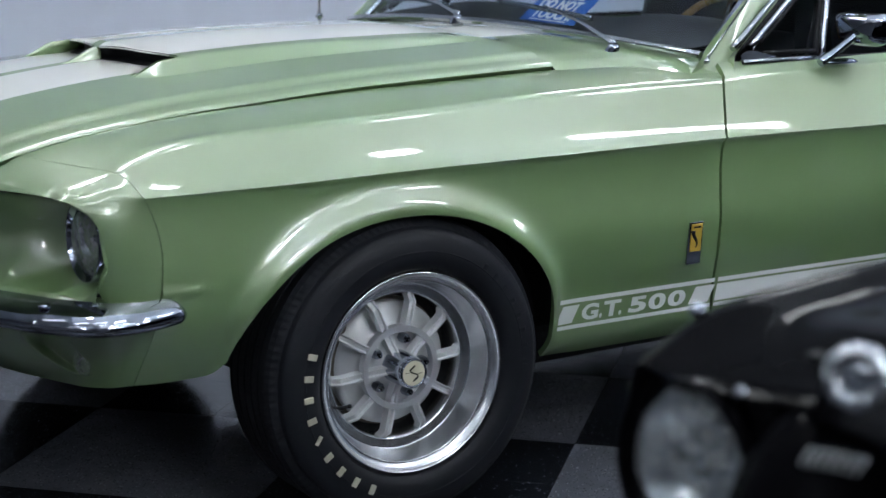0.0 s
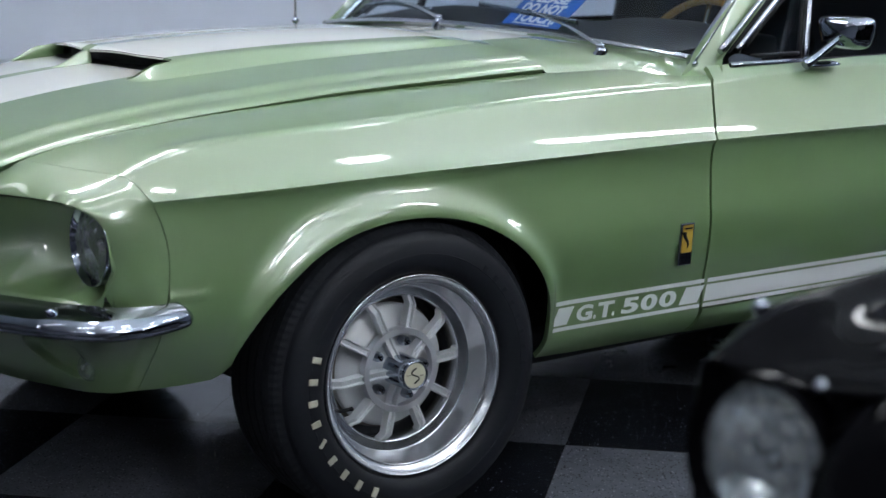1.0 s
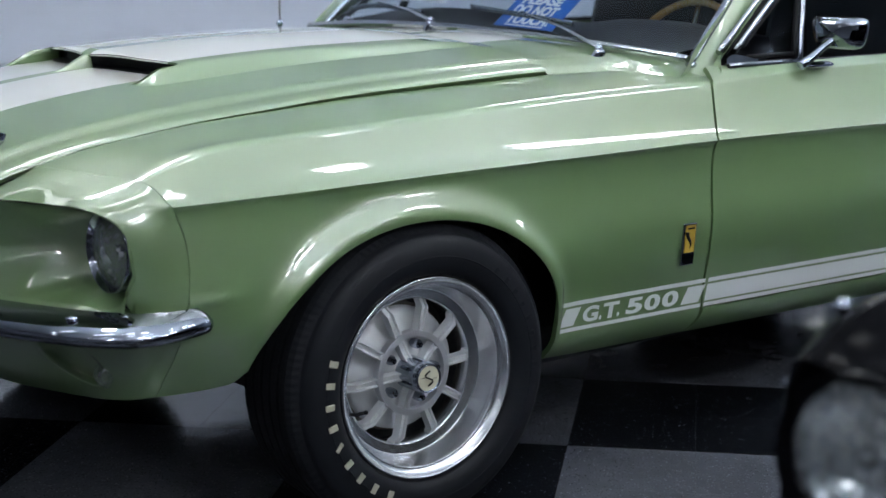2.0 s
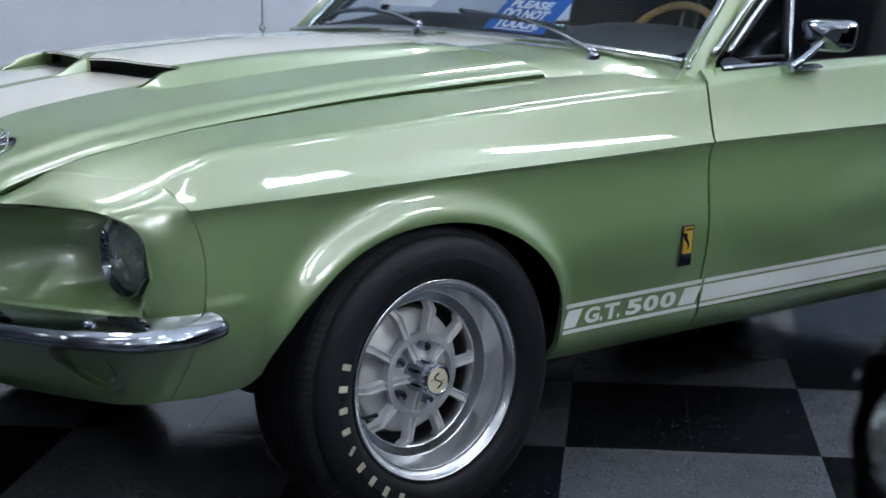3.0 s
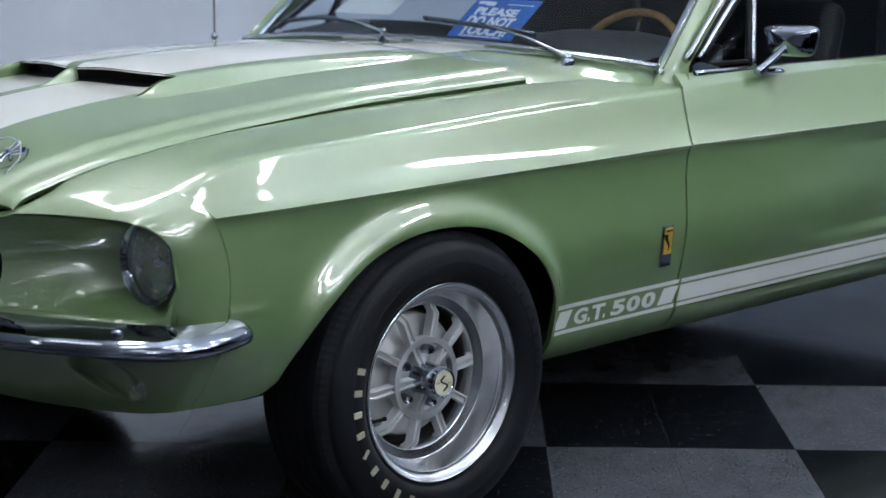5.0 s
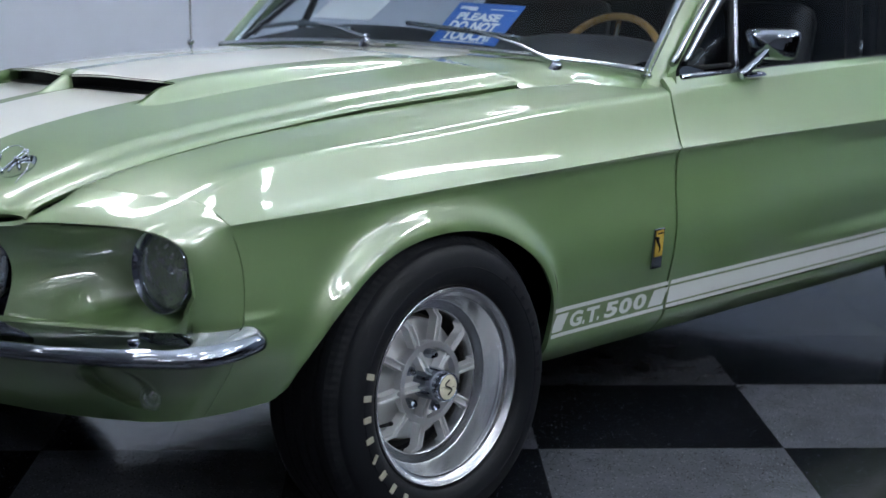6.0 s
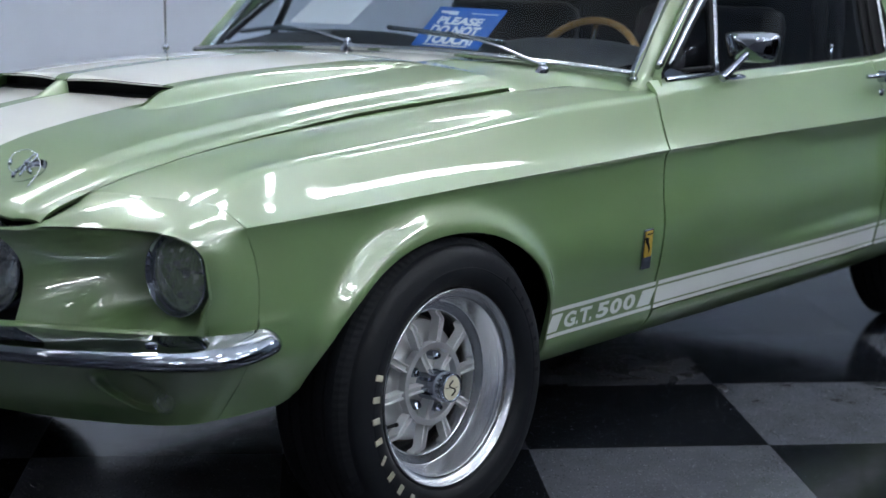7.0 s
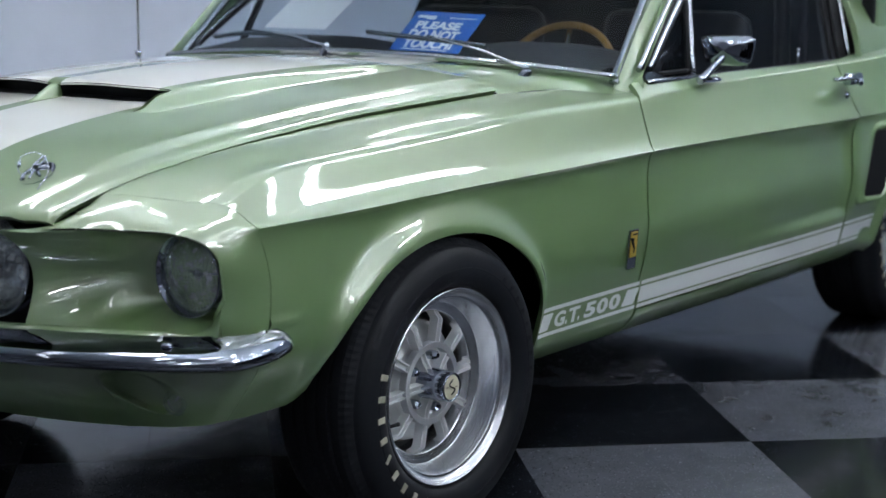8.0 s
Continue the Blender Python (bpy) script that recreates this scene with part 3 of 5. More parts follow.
def lip_roll(u, v):
    """The lip of the scoop, rolled under."""
    y = lerp(-0.291, 0.291, u)
    x = scoop_lip(y)
    a = math.pi * v
    z = hood_base(x, y) + bulge_at(x, y) - 0.0012
    return (x + 0.0015 - 0.0015 * math.sin(a), y, z - 0.0015 + 0.0016 * math.cos(a))


part("scoop_lip", sheet(lip_roll, 40, 8), PAINT_STRIPED, hood)


def mouth(u, v):
    y = lerp(-0.300, 0.300, u)
    x = scoop_lip(y) + 0.040
    return (x, y, lerp(hood_base(x, y) - 0.001, hood_base(x, y) + bulge_at(x, y), v))


part("scoop_mouth", sheet(mouth, 30, 2), BLACK, hood, "black scoop opening")


def mouth_lining(u, v):
    y = lerp(-0.291, 0.291, u)
    x = scoop_lip(y) + lerp(0.001, 0.045, v)
    return (x, y, hood_base(x, y) + 0.0012)


part("scoop_floor", sheet(mouth_lining, 30, 3), BLACK, hood)


def scoop_cheek(u, v):
    """The inner wall of the scoop's swept end."""
    x = lerp(-0.350, -0.205, u)
    y = -0.2925 + 0.004 * math.sin(math.pi * v)
    return (x, y, lerp(hood_base(x, y) - 0.002, hood_base(x, y) + bulge_at(x, y), v))


both("scoop_cheek", sheet(scoop_cheek, 20, 4), PAINT, hood)


def divider(u, v):
    """The rounded web between the two scoop mouths, running out along the nose."""
    x = lerp(-0.375, -0.284, u)
    grow = ease((x + 0.375) / 0.10)
    half = lerp(0.008, 0.020, grow)
    y = lerp(-half, half, v)
    return (x, y, hood_base(x, y) - 0.002 + (0.003 + 0.030 * grow) * (1 - (2 * v - 1) ** 4))


part("scoop_divider", sheet(divider, 24, 12), PAINT, hood)


def glass_base(y):
    """Foot of the windshield: its x and z over y."""
    k = (y / 0.76) ** 2
    return 0.792 + 0.085 * k, 0.957 - 0.040 * k


def cowl(u, v):
    y = lerp(-0.79, 0.79, v)
    gx, gz = glass_base(min(0.76, abs(y)))
    x = lerp(0.557, gx + 0.03 + 0.05 * ease((abs(y) - 0.66) / 0.1), u)
    edge = HOOD_Y(x)
    if abs(y) <= edge:
        z = hood_base(x, y) - 0.010 * ease((0.60 - x) / 0.04) - 0.010 * ease((edge - abs(y)) / 0.05) * ease((x - 0.57) / 0.04)
    else:
        s = (abs(y) - edge) / max(0.01, CREST_Y(x) - edge)
        z = lerp(HOOD_Z(x), CREST_Z(x), min(1.0, s)) - 0.004
    near = ease((x - gx + 0.12) / 0.13) * (1 - ease((abs(y) - 0.70) / 0.09))
    return (x, y, lerp(z, gz - 0.006, near))


cowl_sheet = sheet(cowl, 20, 100)
for _ in range(10):
    bmesh.ops.smooth_vert(cowl_sheet, verts=[v for v in cowl_sheet.verts if not v.is_boundary], factor=0.5, use_axis_z=True)
part("cowl", cowl_sheet, PAINT_STRIPED, car, "green cowl panel with the white stripes running on")

# nose: the brow between the seam and the lip of the lamp recess
def on_body(x, z):
    return (x, side_y(x, z), z)


SEAM_LOW = spline(*[(0.38 * i / 8, on_body(SEAM_X(z) - 0.0014, z)) for i, z in enumerate([lerp(0.50, 0.7285, i / 8) for i in range(9)])])
SEAM_HIGH = spline((0.72, fender_top(0, 0)), (0.80, (-0.812, -0.540, 0.733)), (0.88, (-0.866, -0.42, 0.732)), (1.0, (-0.940, 0.0, 0.730)))


def SEAM(u):
    """The joint between nose and fender: up the side, over the crest, along the hood."""
    if u < 0.38:
        return np.array(SEAM_LOW(u))
    if u < 0.72:
        p = fender_top(0, 1 - (u - 0.38) / 0.34)
        return np.array((p[0] - 0.0022, p[1], p[2]))
    return np.array(SEAM_HIGH(u))


def leaving(u):
    """The way in which the fender's surface runs forward at the joint."""
    if u < 0.38:
        p = SEAM_LOW(u)
        d = Vector(on_body(p[0] - 0.02, p[2])) - Vector(p)
    else:
        w = 1 - (min(u, 0.72) - 0.38) / 0.34
        d = Vector(fender_top(0, w)) - Vector(fender_top(0.012, w))
    d.normalize()
    return np.array(d)


LIP = spline((0.0, (-0.600, -0.787, 0.500)), (0.12, (-0.642, -0.770, 0.556)), (0.25, (-0.634, -0.789, 0.625)), (0.38, (-0.657, -0.785, 0.697)), (0.50, (-0.700, -0.740, 0.728)),
             (0.62, (-0.752, -0.64, 0.735)), (0.72, (-0.795, -0.57, 0.736)), (0.80, (-0.835, -0.50, 0.733)), (0.88, (-0.876, -0.40, 0.730)), (1.0, (-0.950, 0.0, 0.727)))


def brow(u, v):
    """Leaves the fender in its own direction and turns over into the lip."""
    a, b = SEAM(u), LIP(u)
    long = float(np.linalg.norm(b - a))
    chord = (b - a) / max(long, 1e-6)
    down = lerp(np.array(Vector((-0.70, 0.70, 0.0)).normalized()), np.array(Vector((-0.50, -0.15, -0.85)).normalized()), ease((u - 0.25) / 0.30))
    go = lerp(leaving(u), chord, ease((u - 0.66) / 0.12))
    fall = lerp(chord, down, 0.75 * (1 - 0.8 * ease((u - 0.68) / 0.15)))
    t0, t1 = go * long * 0.95, fall * long * 1.05
    p = (2 * v**3 - 3 * v**2 + 1) * a + (v**3 - 2 * v**2 + v) * t0 + (3 * v**2 - 2 * v**3) * b + (v**3 - v**2) * t1
    return tuple(p)


def smooth_brow(u, v):
    """The crease of the fender runs out in a broad round towards the lip."""
    spread = 0.050 * min(1.0, 3.0 * v) * min(1.0, 2.5 * (1 - v))
    if spread < 1e-4 or u > 0.64:
        return brow(u, v)
    spread *= ease((0.64 - u) / 0.06)
    total, weight = np.zeros(3), 0.0
    for k in range(-4, 5):
        g = math.exp(-0.5 * (k / 2) ** 2)
        total += g * np.array(brow(max(0.0, u + spread * k / 2), v))
        weight += g
    return tuple(total / weight)


brow_sheet = sheet(smooth_brow, 120, 20)
for _ in range(14):
    bmesh.ops.smooth_vert(brow_sheet, verts=[v for v in brow_sheet.verts if not v.is_boundary], factor=0.5, use_axis_x=True, use_axis_y=True, use_axis_z=True)
both("nose_panel", brow_sheet, PAINT, car, "green nose panel round the lamp recess")

LOW_LIP = spline((-0.790, (-0.634, 0.600)), (-0.770, (-0.643, 0.560)), (-0.70, (-0.697, 0.550)), (-0.60, (-0.742, 0.550)), (-0.50, (-0.785, 0.550)), (-0.42, (-0.815, 0.550)), (0.0, (-0.90, 0.550)))
DEPTH = spline((-0.790, 0.0), (-0.778, 0.040), (-0.755, 0.066), (-0.718, 0.092), (-0.64, 0.124), (-0.55, 0.098), (-0.45, 0.048))


def bucket(u, v):
    hi = LIP(lerp(0.25, 0.845, u))
    y = hi[1]
    lo = LOW_LIP(y)
    z = lerp(lo[1], hi[2] - 0.003, v)
    soft = (math.sin(math.pi * min(1.0, v * 1.02) ** 1.25)) ** 0.8 if 0 < v < 1 else 0.0
    full = 1 - abs(2 * v - 1) ** (6 if v > 0.5 else 5)
    return (lerp(lo[0], hi[0], v) + DEPTH(y) * lerp(soft, full, ease((-0.56 - y) / 0.07)), y, z)


both("lamp_recess", sheet(bucket, 80, 50), PAINT, car, "deep green lamp recess")


def grille_side(u, v):
    x, y, z = bucket(1.0, v)
    return (lerp(x, -0.66, u), lerp(y, -0.445, u), z)


both("grille_side", sheet(grille_side, 4, 40), BLACK, car)
part("grille", joined(box((0.01, 0.90, 0.20), (-0.66, 0, 0.64)), *[box((0.012, 0.88, 0.004), (-0.672, 0, 0.56 + 0.017 * i)) for i in range(11)]), BLACK, car, "black grille mesh")


def ledge(u, v):
    """The shelf under the lamp recess, behind the bumper."""
    y = lerp(-0.786, 0.0, u)
    x, z = LOW_LIP(y)
    return (x - 0.030 * v, y * (1 + 0.02 * v), z - 0.055 * v ** 1.5 + 0.004 * math.sin(math.pi * v))


both("nose_corner", sheet(lambda u, v: (lerp(-0.628, -0.585, u), lerp(-0.772, -0.779, u) + 0.006 * v, lerp(0.48, 0.615, v)), 3, 6, 0.01, flip=True), PAINT, car)
both("nose_ledge", sheet(ledge, 40, 10), PAINT, car)


def headlamp(parent, at, radius, turn, rim_mat=CHROME):
    """A sealed-beam lamp that faces along minus x."""
    m = pose(*at, 0, 0, turn) @ pose(0, 0, 0, 0, 0, -90)
    ring = [(radius * 1.12, 0.016), (radius * 1.12, -0.004), (radius * 1.105, -0.009), (radius * 1.085, -0.008), (radius * 1.02, 0.003), (radius * 0.99, 0.006), (radius * 0.98, 0.012)]
    lamp = part("headlamp", moved(lathe([(radius * 1.0, 0.015), (radius * 0.93, 0.027), (radius * 0.75, 0.043), (radius * 0.4, 0.058), (0.001, 0.064)], 48), m), REFLECTOR, parent, "round glass headlamp in a chrome ring")
    part("ring", moved(lathe(ring, 64), m), rim_mat, lamp)
    part("lens", moved(lathe([(0.001, -0.020), (radius * 0.4, -0.017), (radius * 0.75, -0.009), (radius * 0.99, 0.006)], 48), m), LENSGLASS, lamp, "fluted clear glass lens")
    bars = []
    for i in range(-8, 9):
        y = i * radius * 0.108
        half = math.sqrt(max(0.0, (radius * 0.93) ** 2 - y * y))
        bars.append(pipe([(y, 0.008 - 0.02 * (1 - (k / 4) ** 2) * (half / radius), k / 4 * half) for k in range(-4, 5)], 0.0006, 5))
    part("flutes", moved(joined(*bars), m), LENSGLASS, lamp)
    part("bulb_cap", moved(joined(ball(radius * 0.15, (0, 0.022, 0), (1, 0.8, 1)), pipe([(-radius * 0.8, 0.035, 0.004), (0, 0.024, 0.0), (radius * 0.8, 0.035, 0.004)], 0.0025, 6)), m), TRIM, lamp)
    return lamp


for s in (1, -1):
    headlamp(car, (-0.637, -0.710 * s, 0.642), 0.0700, -1 * s)
    headlamp(car, (-0.775, -0.346 * s, 0.645), 0.089, 0)

# lower valance with the recessed turn signal
SKIRT = spline((0.0, (-0.5585, -0.812)), (0.12, (-0.598, -0.795)), (0.25, (-0.636, -0.742)), (0.40, (-0.672, -0.660)), (0.52, (-0.704, -0.590)), (0.72, (-0.765, -0.43)), (1.0, (-0.83, 0.0)))


def skirt_place(u, z, v):
    """The valance before its signal recess is pressed in: it leaves the fender flush and tucks under towards the middle."""
    x, y = SKIRT(u)
    turn_ = ease(u * 1.4)
    under = 0.058 * v + 0.060 * ease((v - 0.62) / 0.60) ** 1.4 - 0.022 * (1 - v) ** 2
    inward = lerp(Vector((0, 1, 0)), Vector((0.80, -0.60 * y / 0.8, 0)).normalized(), turn_).normalized()
    start = side_y(SEAM_X(z), z) - foot_tuck(z) - SKIRT(0)[1]
    return Vector((x + (SEAM_X(z) - 0.0014 - SKIRT(0)[0]) * (1 - turn_), y + start * (1 - turn_), z)) + inward * lerp(foot_tuck(z), under, turn_), inward


def skirt(u, v):
    z = lerp(0.535, lerp(0.353, 0.330, ease(u * 1.8)), v)
    p, inward = skirt_place(u, z, v)
    k = ((u - 0.425) / 0.150) ** 2 + ((z - 0.413 + 0.17 * (0.425 - u)) / 0.035) ** 2
    dent = 0.026 * ease((1 - k) / 0.45) if k < 1 else 0.0
    lipped = 0.0022 * math.exp(-((k - 1.06) / 0.09) ** 2)
    return p + inward * (dent - lipped)


both("valance", sheet(skirt, 220, 110, 0.01), PAINT, car, "green lower valance with an oval signal recess")
both("turn_signal", joined(ball(0.023, (-0.630, -0.666, 0.396), (0.7, 1, 0.85)), moved(lathe([(0.027, 0.004), (0.026, -0.002), (0.021, -0.004)], 32), Matrix.Translation((-0.628, -0.664, 0.396)) @ pose(0, 0, 0, 0, 0, -62))), LENSGLASS, car, "small round clear turn signal")

# chrome bumper
BUMPER = spline((0.0, (-0.490, -0.838)), (0.06, (-0.53, -0.856)), (0.16, (-0.622, -0.873)), (0.25, (-0.697, -0.853)), (0.33, (-0.755, -0.787)), (0.43, (-0.803, -0.692)),
                (0.55, (-0.852, -0.575)), (0.68, (-0.893, -0.43)), (0.85, (-0.937, -0.2)), (1.0, (-0.955, 0.0)))
BAR = spline((0.0, (0.075, 0.543)), (0.25, (0.045, 0.5365)), (0.45, (0.018, 0.526)), (0.55, (0.005, 0.517)), (0.64, (0.0, 0.506)), (0.73, (0.004, 0.496)), (0.82, (0.016, 0.490)), (1.0, (0.060, 0.487)))


def bumper(u, v):
    x, y = BUMPER(u)
    dx, dy = (np.array(BUMPER(min(1, u + 0.01))) - np.array(BUMPER(max(0, u - 0.01))))
    n = Vector((-dy, dx, 0)).normalized()
    if n.x < 0 and u > 0.3:
        n = -n
    if u <= 0.3 and n.y < 0:
        n = -n
    d, z = BAR(v)
    slim = lerp(0.40, 1.0, ease(u / 0.30))
    tip = math.sqrt(max(0.0, 1 - (1 - min(1, u / 0.035)) ** 2))
    d = d * slim + (1 - tip) * 0.012
    z = 0.512 + (z - 0.512) * (0.25 + 0.75 * tip) * lerp(0.86, 1.0, ease(u / 0.25))
    return (x + n.x * d, y + n.y * d, z)


bar = part("bumper", (lambda a: joined(a, mirrored(a)))(sheet(bumper, 120, 40)), CHROME, car, "slim polished chrome bumper")
for s in (1, -1):
    for x, y in ((-0.738, -0.745), (-0.66, -0.80)):
        part("bolt", ball(0.012, (x, y * s, 0.5365), (1, 1, 0.55)), CHROME, bar)

# wheels
def wheel_parts(w):
    """A ten-spoke wheel about the Y axis that faces minus y; its lip stands at y = 0."""
    R = 0.322
    tread = [(R - 0.020, 0.005), (R - 0.006, 0.018)]
    for g in range(5):
        y = 0.030 + g * 0.031
        tread += [(R, y), (R, y + 0.022), (R - 0.008, y + 0.023), (R - 0.008, y + 0.029)]
    tread += [(R, 0.186), (R - 0.006, 0.196), (R - 0.020, 0.208)]


    def tread_at(u, v):
        a = 2 * math.pi * u
        r, y = tread[round(v * (len(tread) - 1))]
        y += 0.0009 * (1 if round(u * 240) % 2 else -1) * (0.012 < y < 0.190)      # the grooves run in a zigzag
        return (r * math.cos(a), y, r * math.sin(a))
    part("tread", sheet(tread_at, 240, len(tread) - 1), TREAD, w, "black grooved tread", smooth=False)
    wall_ = rounded([(0.2128, 0.010), (0.2145, -0.001), (0.220, -0.010), (0.234, -0.0180), (0.255, -0.021), (0.280, -0.016), (0.296, -0.006), (0.303, 0.006)], 6)
    inner = [(0.303, 0.207), (0.27, 0.225), (0.21, 0.20)]
    part("tyre", lathe(wall_, 120), RUBBER, w, "black tyre with raised cream letters")
    part("inner_wall", lathe(inner, 64), RUBBER, w)
    part("bead_line", lathe([(0.2545, -0.0212), (0.2555, -0.0225), (0.2565, -0.0212)], 96), RUBBER, w)
    # the letters, as plain raised bars along the wall
    for i in range(9):
        a = radians(164 + 10.1 * i)
        r = 0.249
        b = box((0.0205, 0.003, 0.0085 if i == 4 else 0.0130), (0, 0, 0), 0.001, segments=1)
        m = Matrix.Translation((r * math.cos(a), -0.0212, r * math.sin(a))) @ Matrix.Rotation(-a - (0.5 if i == 4 else 0.0), 4, "Y")
        part("raised_letter", moved(b, m), LETTER, w, "cream raised bar on the tyre")
    for i in range(8):
        a = radians(52 - 7.6 * i)
        m = Matrix.Translation((0.262 * math.cos(a), -0.0206, 0.262 * math.sin(a))) @ Matrix.Rotation(-a, 4, "Y")
        part("raised_letter", moved(box((0.016, 0.0015, 0.010), (0, 0, 0), 0.0006, segments=1), m), RUBBER, w, "black raised bar on the tyre")
    part("rim", lathe(rounded([(0.2125, 0.006), (0.2125, -0.003), (0.2100, -0.0065), (0.2070, -0.0055), (0.2045, -0.001), (0.1990, 0.0060), (0.1935, 0.0095), (0.1905, 0.0105)], 5)
                      + [(0.1898, 0.0112), (0.1893, 0.0120), (0.1886, 0.0200)] + rounded([(0.1880, 0.0215), (0.1830, 0.038), (0.1765, 0.0575)], 6) + [(0.1758, 0.0590), (0.1748, 0.0600)] + rounded([(0.1735, 0.0605), (0.1640, 0.0630), (0.1560, 0.0655), (0.1535, 0.0680)], 3) + [(0.1525, 0.078), (0.1525, 0.10), (0.165, 0.17)], 160), TURNED, w, "machined deep-dish alloy rim")
    part("spoke_ring", lathe([(0.0895, 0.066), (0.0895, 0.0485), (0.0888, 0.0475), (0.0770, 0.0475), (0.0762, 0.0485), (0.0762, 0.066)], 90), RINGMETAL, w, "turned alloy ring", smooth=False)

    def spoke_from(r0, r1):
        def spoke(u, v):
            r = lerp(r0, r1, u)
            s = 2 * v - 1
            half = lerp(0.0086, 0.0090, (r - 0.03) / 0.123)
            groove = 0.0070 * (1 - ease((abs(s) - 0.46) / 0.10))
            fall = 0.015 * ease((r - 0.137) / 0.0165) - 0.006 * ease((0.06 - r) / 0.03)
            side = 0.022 if abs(s) > 0.999 else (0.0015 if abs(s) > 0.93 else 0.0)
            return (r, 0.0500 + fall + groove + side, half * max(-0.97, min(0.97, s)) if abs(s) < 0.999 else half * s)
        return sheet(spoke, 16, 0, vs=[0, 0.0004, 0.035, 0.08, 0.2, 0.24, 0.28, 0.31, 0.5, 0.69, 0.72, 0.76, 0.8, 0.92, 0.965, 0.9996, 1])
    for i in range(10):
        a = radians(5.7 + 36 * i)
        arm = joined(spoke_from(0.030, 0.0765), spoke_from(0.089, 0.1535)) if i % 2 else spoke_from(0.089, 0.1535)
        part("spoke", moved(arm, Matrix.Rotation(-a, 4, "Y")), CAST, w, "grooved cast alloy spoke", smooth=False)
    part("hub", lathe([(0.001, 0.066), (0.036, 0.067), (0.040, 0.074), (0.052, 0.078), (0.076, 0.080), (0.088, 0.082), (0.100, 0.090), (0.106, 0.13)], 60), CAST, w, "cast alloy hub")
    part("wheel_plate", lathe([(0.088, 0.0825), (0.100, 0.088), (0.118, 0.094), (0.128, 0.098), (0.131, 0.104), (0.131, 0.125)], 60), CAST, w, "cast alloy plate")
    for i in range(5):
        a = radians(3.5 + 72 * i)
        nut = lathe([(0.001, -0.016), (0.006, -0.015), (0.0095, -0.010), (0.0105, -0.002), (0.0105, 0.014)], 6)
        part("lug_nut", moved(nut, Matrix.Translation((0.060 * math.cos(a), 0.060, 0.060 * math.sin(a)))), CHROME, w, "chrome lug nut", smooth=False)
    part("center_cap", lathe(rounded([(0.0350, 0.066), (0.0345, 0.030), (0.0335, 0.010), (0.0320, 0.000), (0.0305, -0.0055), (0.0282, -0.0070), (0.0258, -0.0040)], 3), 48), CHROME, w, "chrome center cap")
    part("cap_disc", lathe([(0.001, -0.0050), (0.015, -0.0046), (0.0260, -0.0036)], 40), CREAM, w, "cream enamel disc")
    s_line = [(0.012 * math.sin(2.2 * math.pi * (t - 0.5)) * (1 - abs(t - 0.5)), -0.0058, 0.016 - 0.032 * t) for t in [k / 14 for k in range(15)]]
    part("cap_emblem", joined(pipe(s_line, 0.0017, 6), pipe([(-0.020, -0.0044, 0.002), (-0.011, -0.0048, 0.002)], 0.0007, 5), pipe([(0.011, -0.0048, -0.001), (0.020, -0.0044, -0.001)], 0.0007, 5)), BLACK, w, "small black emblem")
    part("valve", moved(joined(pipe([(0.160, 0.075, 0), (0.156, 0.055, 0), (0.142, 0.040, 0)], 0.004, 10), ball(0.005, (0.140, 0.038, 0))), Matrix.Rotation(radians(-206), 4, "Y")), BLACK, w, "black rubber valve stem")
    part("brake_disc", lathe([(0.05, 0.118), (0.135, 0.118), (0.138, 0.122), (0.138, 0.136)], 60), ROTOR, w, "brown steel brake disc")
    part("caliper", box((0.05, 0.06, 0.13), (-0.115, 0.130, 0.03), 0.012), ROTOR, w)
    part("drum", lathe([(0.14, 0.14), (0.165, 0.15), (0.165, 0.19), (0.001, 0.19)], 48), UNDER, w)


def wheel(at, turn):
    w = new("wheel")
    w.parent = car
    w["label"] = "ten-spoke alloy wheel with a black tyre"
    w.matrix_basis = pose(*at, 0, 0, turn)
    return w


front = wheel((0.002, -0.853, 0.322), -4)
wheel_parts(front)
for at, turn in (((2.743, -0.858, 0.322), 0), ((0.030, 0.805, 0.322), 176), ((2.743, 0.858, 0.322), 180)):
    w = copy_thing(front, pose(*at, 0, 0, turn))
    w.parent = car

# wheel wells and the dark underside
def well(cx):
    def fn(u, v):
        a = lerp(0.12, math.pi - 0.22, u)
        return (cx + 0.405 * math.cos(a), lerp(-0.76, -0.45, v), 0.33 + 0.345 * math.sin(a))
    return sheet(fn, 30, 4)


for cx in (-0.01, 2.743):
    both("wheel_well", well(cx), UNDER, car)
part("underbody", box((2.5, 1.20, 0.10), (1.50, 0, 0.25), 0.02), UNDER, car, "dark floor pan")
# Unseen plate behind the valance, added to shade the floor beneath.
part("shade_pan", box((0.86, 0.84, 0.03), (-0.06, 0, 0.304), 0.008), UNDER, car, "dark unseen pan shading the floor")
part("crossmember", box((0.46, 0.50, 0.08), (0.20, 0, 0.205), 0.02), UNDER, car, "dark steel crossmember")
for x, z in ((-0.42, 0.52), (0.42, 0.47)):
    part("bulkhead", box((0.03, 1.3, 0.26), (x, 0, z)), UNDER, car)

# white side stripe: thin vinyl laid over fender and door
def band(x0, x1, z0, z1, slant=0.0, n=24):
    def fn(u, v):
        z = lerp(z0, z1, v)
        x = lerp(x0, x1, u) + slant * (z - 0.383)
        return (x, side_y(x, z) - 0.0012 - 0.004 * math.exp(-((x - 0.39) / 0.035) ** 2), z)
    return sheet(fn, n, 4, flip=False)


